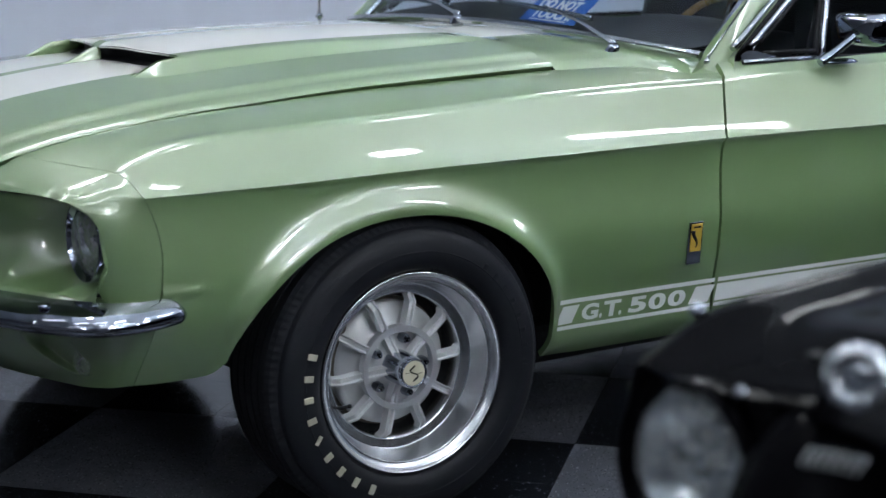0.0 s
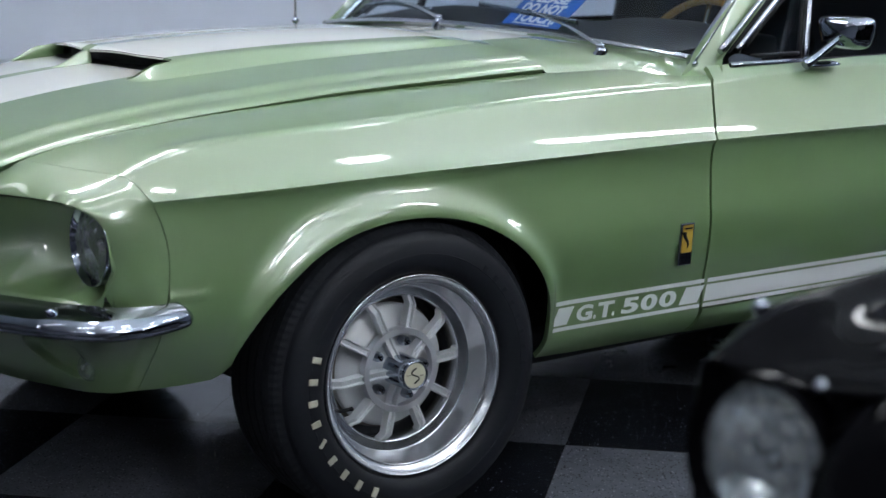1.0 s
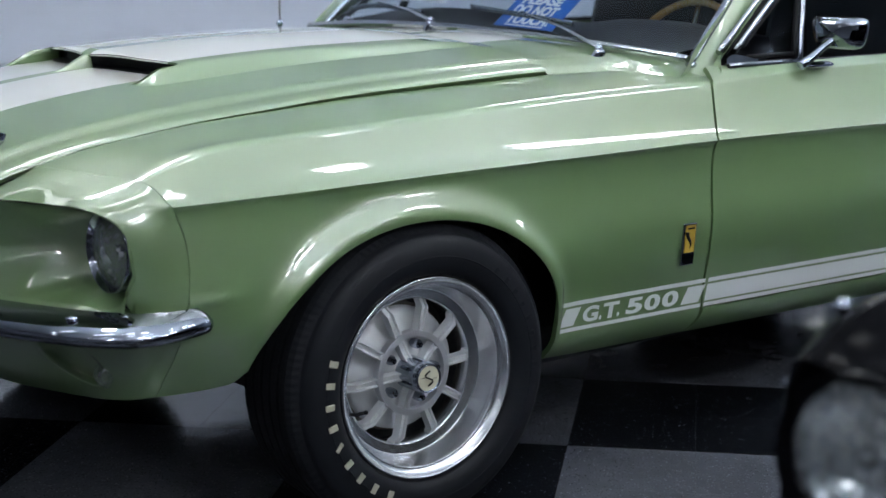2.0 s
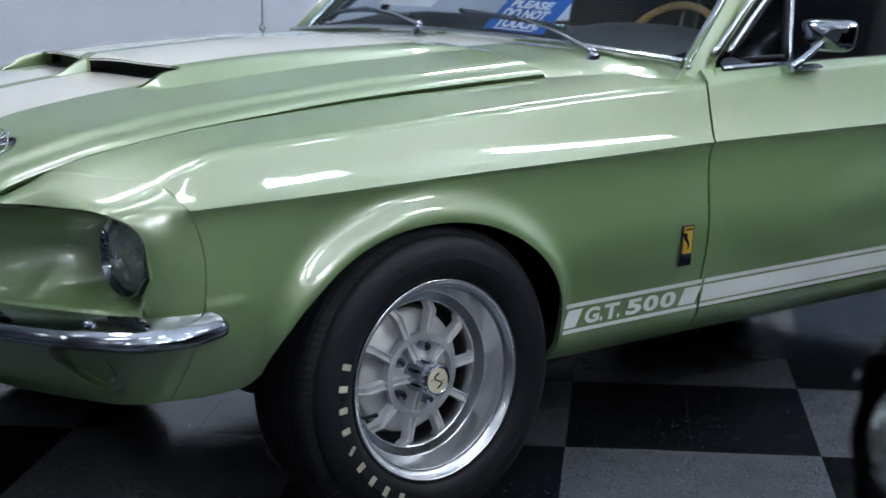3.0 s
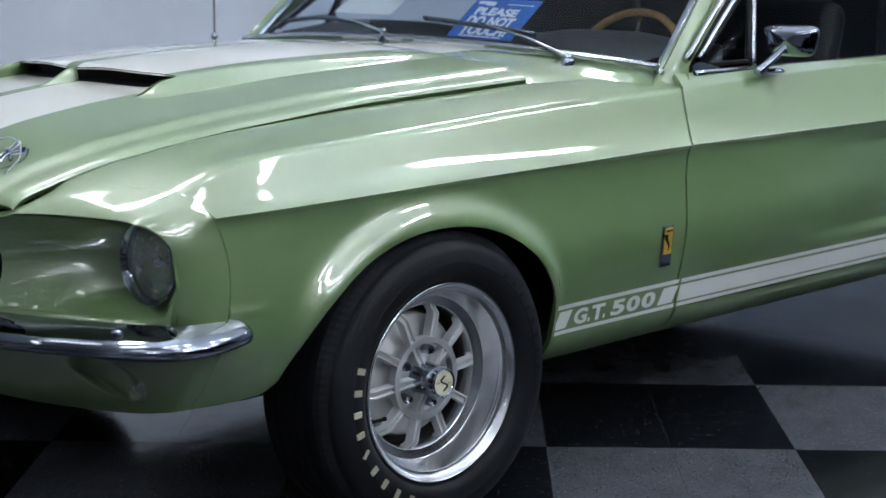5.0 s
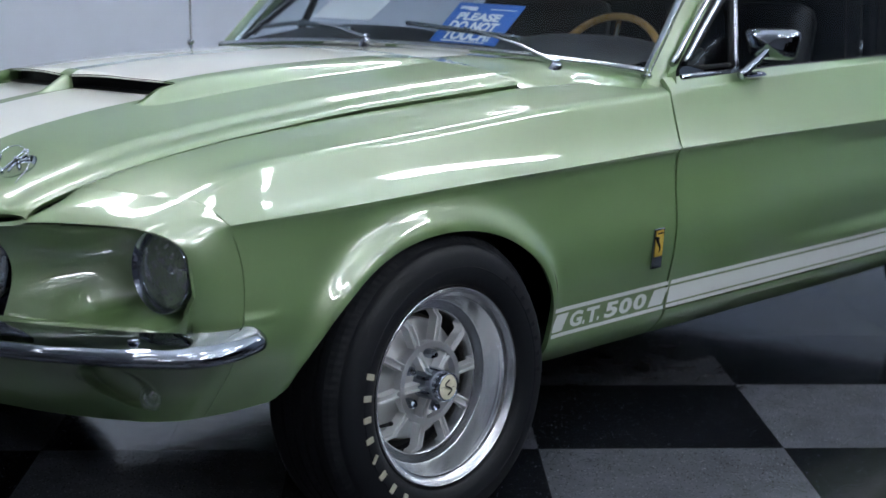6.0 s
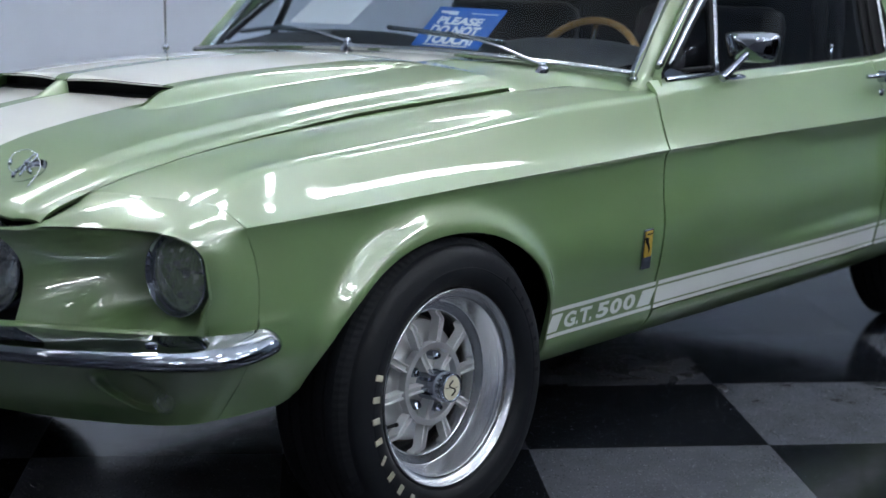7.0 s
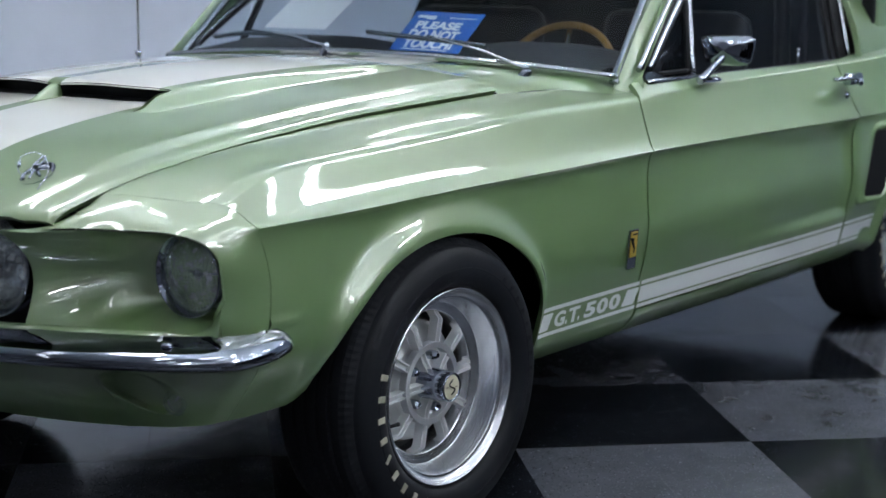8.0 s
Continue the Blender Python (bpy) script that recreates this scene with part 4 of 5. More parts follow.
for x0, x1 in ((0.398, 0.848), (0.858, 2.075), (2.09, 2.33)):
    both("side_stripe", band(x0, x1, 0.409, 0.4195), STRIPE, car)
    both("side_stripe", band(x0, x1, 0.3475, 0.357), STRIPE, car)
for x0, x1, sl in ((0.402, 0.449, 0.35), (0.786, 0.845, 0.35), (0.858, 2.075, 0.0), (2.09, 2.33, 0.0)):
    both("side_stripe", band(x0, x1, 0.3615, 0.4035, sl), STRIPE, car)


def lettering(text, size, at, turn, mat, parent, name, depth=0.0006, slant=0.0, wide=1.0):
    """Flat letters in the built-in font, made into a mesh."""
    cu = bpy.data.curves.new(name, "FONT")
    cu.body, cu.size, cu.extrude, cu.shear = text, size, depth, slant
    cu.offset = size * 0.040
    tmp = bpy.data.objects.new(name, cu)
    me = bpy.data.meshes.new_from_object(tmp)
    bpy.data.objects.remove(tmp)
    me.transform(Matrix.Diagonal((wide, 1, 1, 1)))
    me.transform(pose(*at, *turn))
    me.materials.clear()
    me.materials.append(mat)
    ob = new(name, me)
    ob.parent = parent
    return ob


def fitted(ob, x0, x1, z0, z1):
    """Stretches flat letters to a stretch of the side, and lays them on it."""
    lo = [min(v.co[k] for v in ob.data.vertices) for k in (0, 2)]
    hi = [max(v.co[k] for v in ob.data.vertices) for k in (0, 2)]
    for v in ob.data.vertices:
        x = lerp(x0, x1, (v.co.x - lo[0]) / (hi[0] - lo[0]))
        z = lerp(z0, z1, (v.co.z - lo[1]) / (hi[1] - lo[1]))
        v.co = (x, side_y(x, z) - 0.0014 + v.co.y, z)


STENCIL = (("G", 0.4665, 0.5130), (".", 0.5170, 0.5250), ("T", 0.5265, 0.5750), (".", 0.5720, 0.5800), ("5", 0.6000, 0.6500), ("0", 0.6570, 0.7070), ("0", 0.7140, 0.7660))
for sign, a, b in STENCIL:
    ob = lettering(sign, 0.05, (0, 0, 0), (90, 0, 0), STRIPE, car, "stripe_letter", 0.0002, 0.0)
    fitted(ob, a, b, 0.3635, 0.4018 if sign != "." else 0.3745)
    ob["label"] = "white block letter in the side stripe"

# pillars, roof, glass
def pillar_edge(z, rear):
    """The front and the rear edge of the windshield pillar at a height."""
    h = z - 0.88
    return Vector((0.899 + 1.294 * h + 0.030 * ease((0.912 - z) / 0.03), -0.783 + 0.281 * h, z)) if rear else Vector((0.868 + 1.1025 * h, -0.752 + 0.169 * h, z))


def pillar(u, v):
    z = lerp(0.855, 1.285, u)
    p = lerp(pillar_edge(z, False), pillar_edge(z, True), v)
    return p + Vector((-0.5, -0.7, 0.5)) * 0.0035 * math.sin(math.pi * v) ** 0.6


both("pillar", sheet(pillar, 30, 14, 0.03), PAINT, car, "green windshield pillar")


def roof(u, v):
    s = 2 * v - 1
    x = lerp(1.140 + 0.165 * s * s, 3.45, u)
    half = lerp(0.62, 0.66, ease(u * 1.5))
    crown = spline((0.0, 1.285), (0.2, 1.315), (0.42, 1.29), (0.7, 1.14), (1.0, 0.94))(u)
    return (x, s * half, crown - 0.05 * s * s * (1 - 0.5 * u))


part("roof", sheet(roof, 50, 30, 0.03), PAINT_STRIPED, car, "green fastback roof with twin stripes")


def sail(u, v):
    """The rear roof quarter between the side glass and the tail."""
    x = lerp(lerp(2.305, 2.42, v), 3.40, u)
    z0, z1 = 0.905, spline((0.0, 1.235), (0.42, 1.24), (0.7, 1.09), (1.0, 0.91))(min(1.0, max(0.0, (x - 1.58) / 1.87)))
    return (x, lerp(-0.835, -0.655, v ** 1.3), lerp(z0, max(z0 + 0.01, z1), v))


both("roof_quarter", sheet(sail, 30, 16, 0.02, flip=True), PAINT, car)
part("tail_panel", box((0.04, 1.5, 0.36), (3.58, 0, 0.73), 0.015), PAINT, car)


def screen(u, v, lift=0.0):
    s = 2 * v - 1
    x0, z0 = glass_base(s * 0.755)
    x1, z1, y1 = 1.140 + 0.165 * s * s, 1.275, 0.672
    y = s * lerp(0.755, y1, u)
    bow = 0.03 * math.sin(math.pi * u)
    return (lerp(x0, x1, u) - bow * 0.6, y, lerp(z0, z1, u) + bow * 0.5 - 0.02 * (abs(s) ** 3) * u + lift)


glass_pane = part("windshield", sheet(screen, 20, 30), WINDSHIELD, car, "raked clear windshield")
glass_pane.visible_shadow = False
part("windshield_trim", joined(pipe([Vector(screen(0.006, i / 40)) + Vector((-0.006, 0, 0.004)) for i in range(41)], 0.011, 8, flat=0.8),
                               *[pipe([(pillar_edge(lerp(0.905, 1.28, i / 20), False) + Vector((-0.004, 0.007, 0.003))) * Vector((1, q, 1)) for i in range(21)], 0.0115, 10, flat=0.8) for q in (1, -1)],
                               *[ball(0.011, Vector((0.896, -0.746 * q, 0.909)), (1.2, 1, 0.8)) for q in (1, -1)]), TRIM, car, "bright metal windshield trim")

# side glass, vent window and trim
def side_glass(x0, x1, z1, n=8):
    def fn(u, v):
        x = lerp(x0, x1, u)
        top = z1(x)
        return (x, lerp(-0.790 - 0.02 * ease((x - 1.0) / 1.2), -0.690, v * (top - 0.90) / 0.36), lerp(0.902, top, v))
    return sheet(fn, n, 8)


rail = spline((0.96, 0.925), (1.175, 1.070), (1.405, 1.205), (1.60, 1.255), (2.2, 1.24), (2.45, 1.22))
for bm, name in ((side_glass(0.985, 1.240, rail), "vent_pane"), (side_glass(1.250, 2.20, rail), "door_glass")):
    for ob in both(name, bm, SIDEGLASS, car, "tinted side glass"):
        ob.visible_shadow = False


def glass_line(x, z, out=0.006):
    return (x, lerp(-0.790 - 0.02 * ease((x - 1.0) / 1.2), -0.690, max(0.0, z - 0.902) / 0.36) - out, z)


def vent_line(off, r, lo=0.955, hi=1.40, out=0.006):
    """A bar beside the slanted front edge of the vent window."""
    xs = [lerp(lo, hi, i / 14) for i in range(15)]
    return pipe([glass_line(x - 0.6 * off, max(0.900, rail(x) + 0.8 * off), out) for x in xs], r, 8)


def gusset(u, v):
    """The rounded metal corner at the foot of the vent window."""
    x = lerp(0.962, 1.075, u)
    return glass_line(x, lerp(0.898, lerp(0.918, rail(x) - 0.004, (1 - u) ** 2), v), 0.010)


both("vent_frame", joined(pipe([glass_line(lerp(1.230, 1.316, i / 6), lerp(0.902, 1.135, i / 6)) for i in range(7)], 0.0085, 8),
                          vent_line(0.020, 0.0085), vent_line(-0.010, 0.0105, 0.99),
                          sheet(gusset, 10, 4),
                          pipe([glass_line(lerp(0.965, 1.235, i / 6), 0.905, 0.007) for i in range(7)], 0.0085, 8)), TRIM, car, "bright metal vent window frame")
both("vent_seal", joined(vent_line(0.006, 0.0085, 0.965, 1.40, 0.004), vent_line(-0.024, 0.006, 1.02, 1.40, 0.003),
                         pipe([glass_line(lerp(1.216, 1.295, i / 6), lerp(0.915, 1.12, i / 6), 0.002) for i in range(7)], 0.007, 6),
                         pipe([glass_line(lerp(1.04, 1.225, i / 6), 0.923, 0.002) for i in range(7)], 0.006, 6)), BLACK, car)
both("belt_seal", pipe([glass_line(lerp(0.965, 2.17, i / 20), 0.904, 0.006) for i in range(21)], 0.007, 6), BLACK, car)
def post(x, r, out):
    return pipe([glass_line(x + 0.075 * i / 8, lerp(0.905, 1.20, i / 8), out) for i in range(9)], r, 8)


both("glass_post", post(2.300, 0.007, 0.006), TRIM, car, "bright rear glass post")
both("post_seal", joined(post(2.225, 0.006, 0.003), post(2.165, 0.005, 0.002)), BLACK, car, "black rubber window seal")
both("post_infill", sheet(lambda u, v: glass_line(lerp(2.13, 2.31, u) + 0.075 * v, lerp(0.905, 1.20, v), -0.004), 4, 4), BLACK, car, "dark window surround")
both("roof_rail", pipe([glass_line(lerp(1.40, 2.45, i / 16), rail(lerp(1.40, 2.45, i / 16)) + 0.006, 0.0) for i in range(17)], 0.016, 8), TRIM, car)


# mirror on its slanted stalk
def mirror_shell(u, v):
    """A squared cup that widens back to its glass."""
    a = 2 * math.pi * v
    ring = spline((0.0, 0.02), (0.06, 0.48), (0.20, 0.75), (0.50, 0.93), (0.90, 1.0), (1.0, 0.97))(u)
    c, s = math.cos(a), math.sin(a)
    k = lambda t: math.copysign(abs(t) ** 0.42, t)
    y = k(c) * 0.070 * ring
    z = k(s) * 0.040 * ring
    y *= 1.0 + 0.16 * (z / 0.040) * (1 if c > 0 else 0.6)
    return (lerp(0.0, 0.055, u), y, z)


M_MIRROR = Matrix.Translation((1.262, -0.868, 0.978)) @ pose(0, 0, 0, 0, 4, 10)
shell = part("mirror", moved(sheet(mirror_shell, 24, 40), M_MIRROR), CHROME, car, "chrome door mirror on a slanted stalk")
part("mirror_face", moved(lathe([(0.001, 0.0), (0.03, 0.0)], 24), M_MIRROR @ Matrix.Translation((0.054, 0, 0)) @ pose(0, 0, 0, 0, 0, 90) @ Matrix.Diagonal((2.3, 1, 1.15, 1))), TRIM, shell)
part("mirror_stalk", pipe(rounded([(1.178, -0.842, 0.899), (1.215, -0.850, 0.921), (1.250, -0.860, 0.946), (1.278, -0.868, 0.966)], 4), 0.0105, 12, lambda s: lerp(1.1, 0.7, s)), CHROME, shell)
part("mirror_foot", moved(sheet(lambda u, v: (lerp(-0.065, 0.065, u), math.cos(math.pi * v) * 0.013 * math.sqrt(max(0.0, 1 - (2 * u - 1) ** 2)), 0.010 * math.sin(math.pi * v) * (1 - (2 * u - 1) ** 4)), 20, 12), Matrix.Translation((1.248, -0.838, 0.896)) @ pose(0, 0, 0, 8, 0, -2)), CHROME, shell)

# door handle, lock and lock pin
grip = part("door_handle", joined(pipe(rounded([(1.905, -0.925, 0.866), (1.935, -0.945, 0.868), (1.98, -0.953, 0.868), (2.03, -0.949, 0.867)], 4), 0.008, 10, flat=0.8),
                                  box((0.085, 0.037, 0.036), (2.050, -0.927, 0.861), 0.009)), CHROME, car, "chrome push-button door handle")
part("push_button", ball(0.013, (2.060, -0.948, 0.852), (1, 0.7, 1)), CHROME, grip)
part("key_lock", moved(lathe([(0.001, -0.004), (0.009, -0.003), (0.011, 0.004)], 24), Matrix.Translation((2.035, -0.918, 0.812))), CHROME, grip)
part("lock_pin", joined(pipe([(1.95, -0.79, 0.90), (1.95, -0.79, 0.945)], 0.004, 8), ball(0.006, (1.95, -0.79, 0.947))), TRIM, car, "small lock pin")


# scoop behind the door: a raised frame round a black slot
def scoop_frame(u, v):
    a = 2 * math.pi * u
    c, s = math.cos(a), math.sin(a)
    k = lambda t: math.copysign(abs(t) ** 0.45, t)
    w, h, y = spline((0.0, (0.098, 0.130, 0.012)), (0.3, (0.066, 0.118, -0.026)), (0.55, (0.060, 0.113, -0.034)), (0.75, (0.050, 0.104, -0.030)), (1.0, (0.046, 0.100, 0.012)))(v)
    x, z = k(c) * w, k(s) * h
    lift = y * lerp(0.15, 1.35, (k(c) + 1) / 2) if y < 0 else y
    return (2.247 + x + 0.40 * z, -0.930 + lift, 0.592 + z)


scoops = both("side_scoop", sheet(scoop_frame, 64, 20, wrap=True, flip=True), PAINT, car, "raised green side scoop with a black slot")
for s, ob in zip((1, -1), scoops):
    slot = sheet(lambda u, v: (2.247 + lerp(-0.048, 0.046, u) + 0.40 * lerp(-0.1, 0.1, v), lerp(-0.9375, -0.966, u) * s, 0.592 + lerp(-0.1, 0.1, v)), 6, 8, flip=s == 1)
    part("scoop_slot", slot, BLACK, ob, "black slot")
both("roof_scoop", joined(box((0.16, 0.06, 0.15), (2.66, -0.765, 1.06), 0.02)), PAINT, car, "green roof vent scoop")
both("roof_scoop_slot", box((0.03, 0.045, 0.11), (2.582, -0.768, 1.06), 0.008), BLACK, car)

# fender badge: frame, gold field, dark plain figure, dark foot
def on_side(x, z, lift):
    return (x, side_y(x, z) - lift, z)


def plate(x0, x1, z0, z1, lift, depth):
    bm = box((x1 - x0, depth, z1 - z0), (0, 0, 0), min(0.0012, depth * 0.4), segments=1)
    mx, mz = (x0 + x1) / 2, (z0 + z1) / 2
    tilt = math.degrees(math.atan2(side_y(mx, z1) - side_y(mx, z0), z1 - z0))
    return moved(bm, Matrix.Translation(on_side(mx, mz, lift)) @ pose(0, 0, 0, -tilt * 0.5, 0, -1.5) @ Matrix.Shear("XZ", 4, (0.07, 0.0)))


badge = both("fender_badge", plate(0.734, 0.776, 0.466, 0.565, 0.003, 0.006), CHROME, car, "chrome-framed gold and black badge")
for s, ob in zip((1, -1), badge):
    for x0, x1, z0, z1, mat, lift in ((0.739, 0.771, 0.496, 0.560, GOLD, 0.0058), (0.739, 0.771, 0.471, 0.492, BLACK, 0.0064), (0.744, 0.766, 0.551, 0.555, BLACK, 0.0066)):
        bm = plate(x0, x1, z0, z1, lift, 0.0015)
        part("badge_field", bm if s == 1 else mirrored(bm), mat, ob)
    bm = pipe([Vector(on_side(0.753 + 0.006 * math.sin(t * 5.2) - 0.004 * t, 0.502 + 0.043 * t, 0.0068)) for t in [k / 12 for k in range(13)]], 0.0035, 8, lambda q: 0.6 + 0.9 * q, 1.0)
    part("badge_figure", bm if s == 1 else mirrored(bm), BLACK, ob)
    for k in range(4):
        bm = plate(0.7445 + 0.006 * k, 0.7470 + 0.006 * k, 0.477, 0.486, 0.0075, 0.0008)
        part("badge_bar", bm if s == 1 else mirrored(bm), ROTOR, ob)

# hood pins with their cables
for s in (1, -1):
    px, py = -0.734, -0.427 * s
    pz = hood_base(px, py)
    tilt = pose(px, py, pz + 0.003, 0, 0, 0) @ pose(0, 0, 0, 8 * s, -24, 0)
    pin = part("hood_pin", moved(joined(moved(lathe([(0.001, -0.006), (0.020, -0.006), (0.027, -0.003), (0.029, 0.003)], 32), pose(0, 0, 0, 90, 0, 0) @ Matrix.Diagonal((1, -1, 1, 1)) @ Matrix.Diagonal((1.35, 1, 0.95, 1)) @ pose(0, 0, 0, 180, 0, 0)),
                                        pipe([(0, 0, 0), (0, 0, 0.018)], 0.0050, 10), ball(0.0060, (0, 0, 0.019))), tilt), CHROME, car, "chrome hood pin with a wire lanyard")
    part("clip", moved(joined(pipe(rounded([(-0.032, -0.010, 0.012), (-0.005, -0.002, 0.014), (0.03, 0.006, 0.013), (0.036, 0.012, 0.014), (0.030, 0.016, 0.014), (0.0, 0.008, 0.014), (-0.02, 0.004, 0.014)], 5), 0.0022, 6),
                              pipe([(-0.012, -0.018, 0.008), (0.012, 0.018, 0.009)], 0.003, 8)), tilt), CHROME, pin)
    part("cable", moved(pipe(rounded([(-0.040, -0.006, 0.020), (-0.034, 0.010, 0.028), (-0.005, 0.026, 0.034), (0.026, 0.022, 0.028), (0.030, 0.004, 0.014), (0.006, -0.022, 0.006), (-0.045, -0.040, 0.002)], 6), 0.0011, 6), tilt), TRIM, pin)
    part("ferrule", moved(joined(pipe([(-0.045, -0.008, 0.014), (-0.038, -0.005, 0.022)], 0.0036, 8), pipe([(-0.029, 0.012, 0.030), (-0.019, 0.018, 0.033)], 0.0036, 8)), tilt), CHROME, pin)

# wipers, antenna
for (px, py, pz), a, b, c in (((0.783, -0.549, 0.922), (0.862, -0.381, 0.982), (0.858, -0.200, 0.996), (0.868, 0.012, 1.008)), ((0.790, 0.092, 0.957), (0.846, 0.190, 0.985), (0.893, 0.441, 0.992), (0.910, 0.605, 0.976))):
    foot = part("wiper", joined(moved(lathe([(0.001, -0.020), (0.010, -0.019), (0.014, -0.014), (0.015, -0.006), (0.018, 0.0), (0.019, 0.006)], 24), Matrix.Translation((px, py, pz)) @ pose(0, 0, 0, -90, 0, 0) @ pose(0, 0, 0, 20, 0, 0)), ball(0.011, (px, py, pz + 0.018))), CHROME, car, "silver wiper arm and blade on a chrome pivot")
    start, mid = Vector((px + 0.004, py, pz + 0.018)), Vector(b) + Vector((-0.006, 0, 0.014))
    elbow = lerp(start, mid, 0.45) + Vector((0, 0, 0.008))
    part("wiper_arm", pipe(rounded([start, lerp(start, elbow, 0.5), elbow, lerp(elbow, mid, 0.6), mid], 4), 0.0075, 8, lambda q: 1.25 - 0.75 * q, 0.55), TRIM, foot)
    part("blade", joined(pipe([Vector(v) + Vector((-0.003, 0, 0.007)) for v in rounded([a, b, c], 6)], 0.0048, 8), pipe([Vector(v) + Vector((0.0, 0, 0.001)) for v in rounded([a, b, c], 6)], 0.0030, 6)), TRIM, foot)
part("antenna", joined(pipe([(0.793, 0.80, 0.93), (0.796, 0.802, 1.75)], 0.0026, 8), pipe([(0.793, 0.80, 0.87), (0.793, 0.80, 0.93)], 0.006, 10), ball(0.011, (0.793, 0.80, 0.932), (1, 1, 0.9)), moved(lathe([(0.001, -0.016), (0.008, -0.013), (0.014, 0.0)], 20), Matrix.Translation((0.79, 0.79, 0.885)) @ pose(0, 0, 0, -90, 0, 0))), CHROME, car, "slim chrome mast antenna")

# cabin: dashboard, steering wheel, seats, floor, trim
def dash(u, v):
    y = lerp(-0.70, 0.70, u)
    x0 = glass_base(y)[0]
    brow = 0.012 * math.exp(-((y + 0.37) / 0.20) ** 4) + 0.010 * math.exp(-((y - 0.40) / 0.22) ** 4)
    p = spline((0.0, (x0 + 0.03, 0.935)), (0.35, (1.06, 0.952 + brow)), (0.62, (1.20, 0.964 + 1.6 * brow)), (0.75, (1.235, 0.949 + brow)), (0.85, (1.23, 0.90)), (1.0, (1.17, 0.66)))(v)
    return (p[0], y, p[1])


part("dashboard", sheet(dash, 60, 40), PADDING, car, "black padded dashboard")
part("cabin_floor", joined(box((1.9, 1.50, 0.04), (1.75, 0, 0.36)), box((0.05, 1.45, 0.6), (0.98, 0, 0.64)), box((0.05, 1.45, 0.75), (2.75, 0, 0.72))), VINYL, car)
both("door_trim", box((1.16, 0.03, 0.52), (1.58, -0.755, 0.63), 0.01), VINYL, car, "black door trim panel")
both("quarter_trim", box((0.70, 0.03, 0.80), (2.55, -0.70, 0.78), 0.01), VINYL, car)
part("headliner", sheet(lambda u, v: (lerp(1.62, 2.9, u), lerp(-0.62, 0.62, v), 1.245 - 0.10 * u * u), 8, 8), VINYL, car)
M_STEER = Matrix.Translation((1.305, -0.325, 0.860)) @ pose(0, 0, 0, 0, 28, 0)
ring_pts = [(0, 0.188 * math.cos(2 * math.pi * k / 48), 0.188 * math.sin(2 * math.pi * k / 48)) for k in range(49)]
steer = part("steering_wheel", moved(pipe(ring_pts, 0.0105, 12), M_STEER), WOOD, car, "wood-rimmed steering wheel")
for k in range(3):
    a = radians(90 + 120 * k)
    part("steering_spoke", moved(pipe([(0.03, 0.02 * math.cos(a), 0.02 * math.sin(a)), (0.0, 0.185 * math.cos(a), 0.185 * math.sin(a))], 0.009, 8, flat=0.4), M_STEER), TRIM, steer)
part("steering_hub", moved(ball(0.045, (0.03, 0, 0), (0.7, 1, 1)), M_STEER), BLACK, steer)
part("steering_column", pipe([(1.33, -0.325, 0.855), (1.10, -0.325, 0.74)], 0.03, 12), BLACK, steer)
for s in (1, -1):
    part("front_seat", joined(box((0.50, 0.52, 0.16), (1.62, -0.37 * s, 0.53), 0.05), box((0.12, 0.50, 0.52), (1.93, -0.37 * s, 0.80), 0.05, pose(0, 0, 0, 0, 14, 0))), VINYL, car, "black vinyl bucket seat", smooth=True)
part("roll_bar", joined(pipe(rounded([(2.30, -0.58, 0.40), (2.32, -0.58, 0.9), (2.34, -0.50, 1.16), (2.34, 0.0, 1.18), (2.34, 0.50, 1.16), (2.32, 0.58, 0.9), (2.30, 0.58, 0.40)], 5), 0.025, 12)), BLACK, car, "black roll bar")
part("inner_mirror", joined(box((0.02, 0.22, 0.055), (1.36, 0.0, 1.17), 0.012), pipe([(1.37, 0, 1.17), (1.44, 0, 1.22)], 0.006, 8)), TRIM, car)

# ---------------------------------------------------------------- the card behind the windshield
card = thing("notice_card", "blue printed notice card lying behind the windshield", "sign")
cx, cz = 0.894, 0.9655
run, rise = 0.1285, 0.1005
lean = math.degrees(math.atan2(rise, run))
M_CARD = Matrix.Translation((cx, -0.155, cz)) @ pose(0, 0, 0, 0, -lean, 0) @ pose(0, 0, 0, 0, 0, -90) @ pose(0, 0, 0, 0, 0, -2)
tall = math.hypot(run, rise)
part("card", moved(box((0.230, tall, 0.0015), (0, tall / 2, -0.002)), M_CARD), BLUE, card)


def card_line(text, size, x, y, wide):
    ob = lettering(text, size, (0, 0, 0), (0, 0, 0), CARD, card, "card_lettering", 0.0003)
    vs = ob.data.vertices
    lo, hi = min(v.co.x for v in vs), max(v.co.x for v in vs)
    ob.data.transform(Matrix.Translation((x, y, 0.0005)) @ Matrix.Diagonal((wide / (hi - lo), 1, 1, 1)) @ Matrix.Translation((-(lo + hi) / 2, 0, 0)))
    ob.data.transform(M_CARD)
    ob["label"] = "white printed capitals"


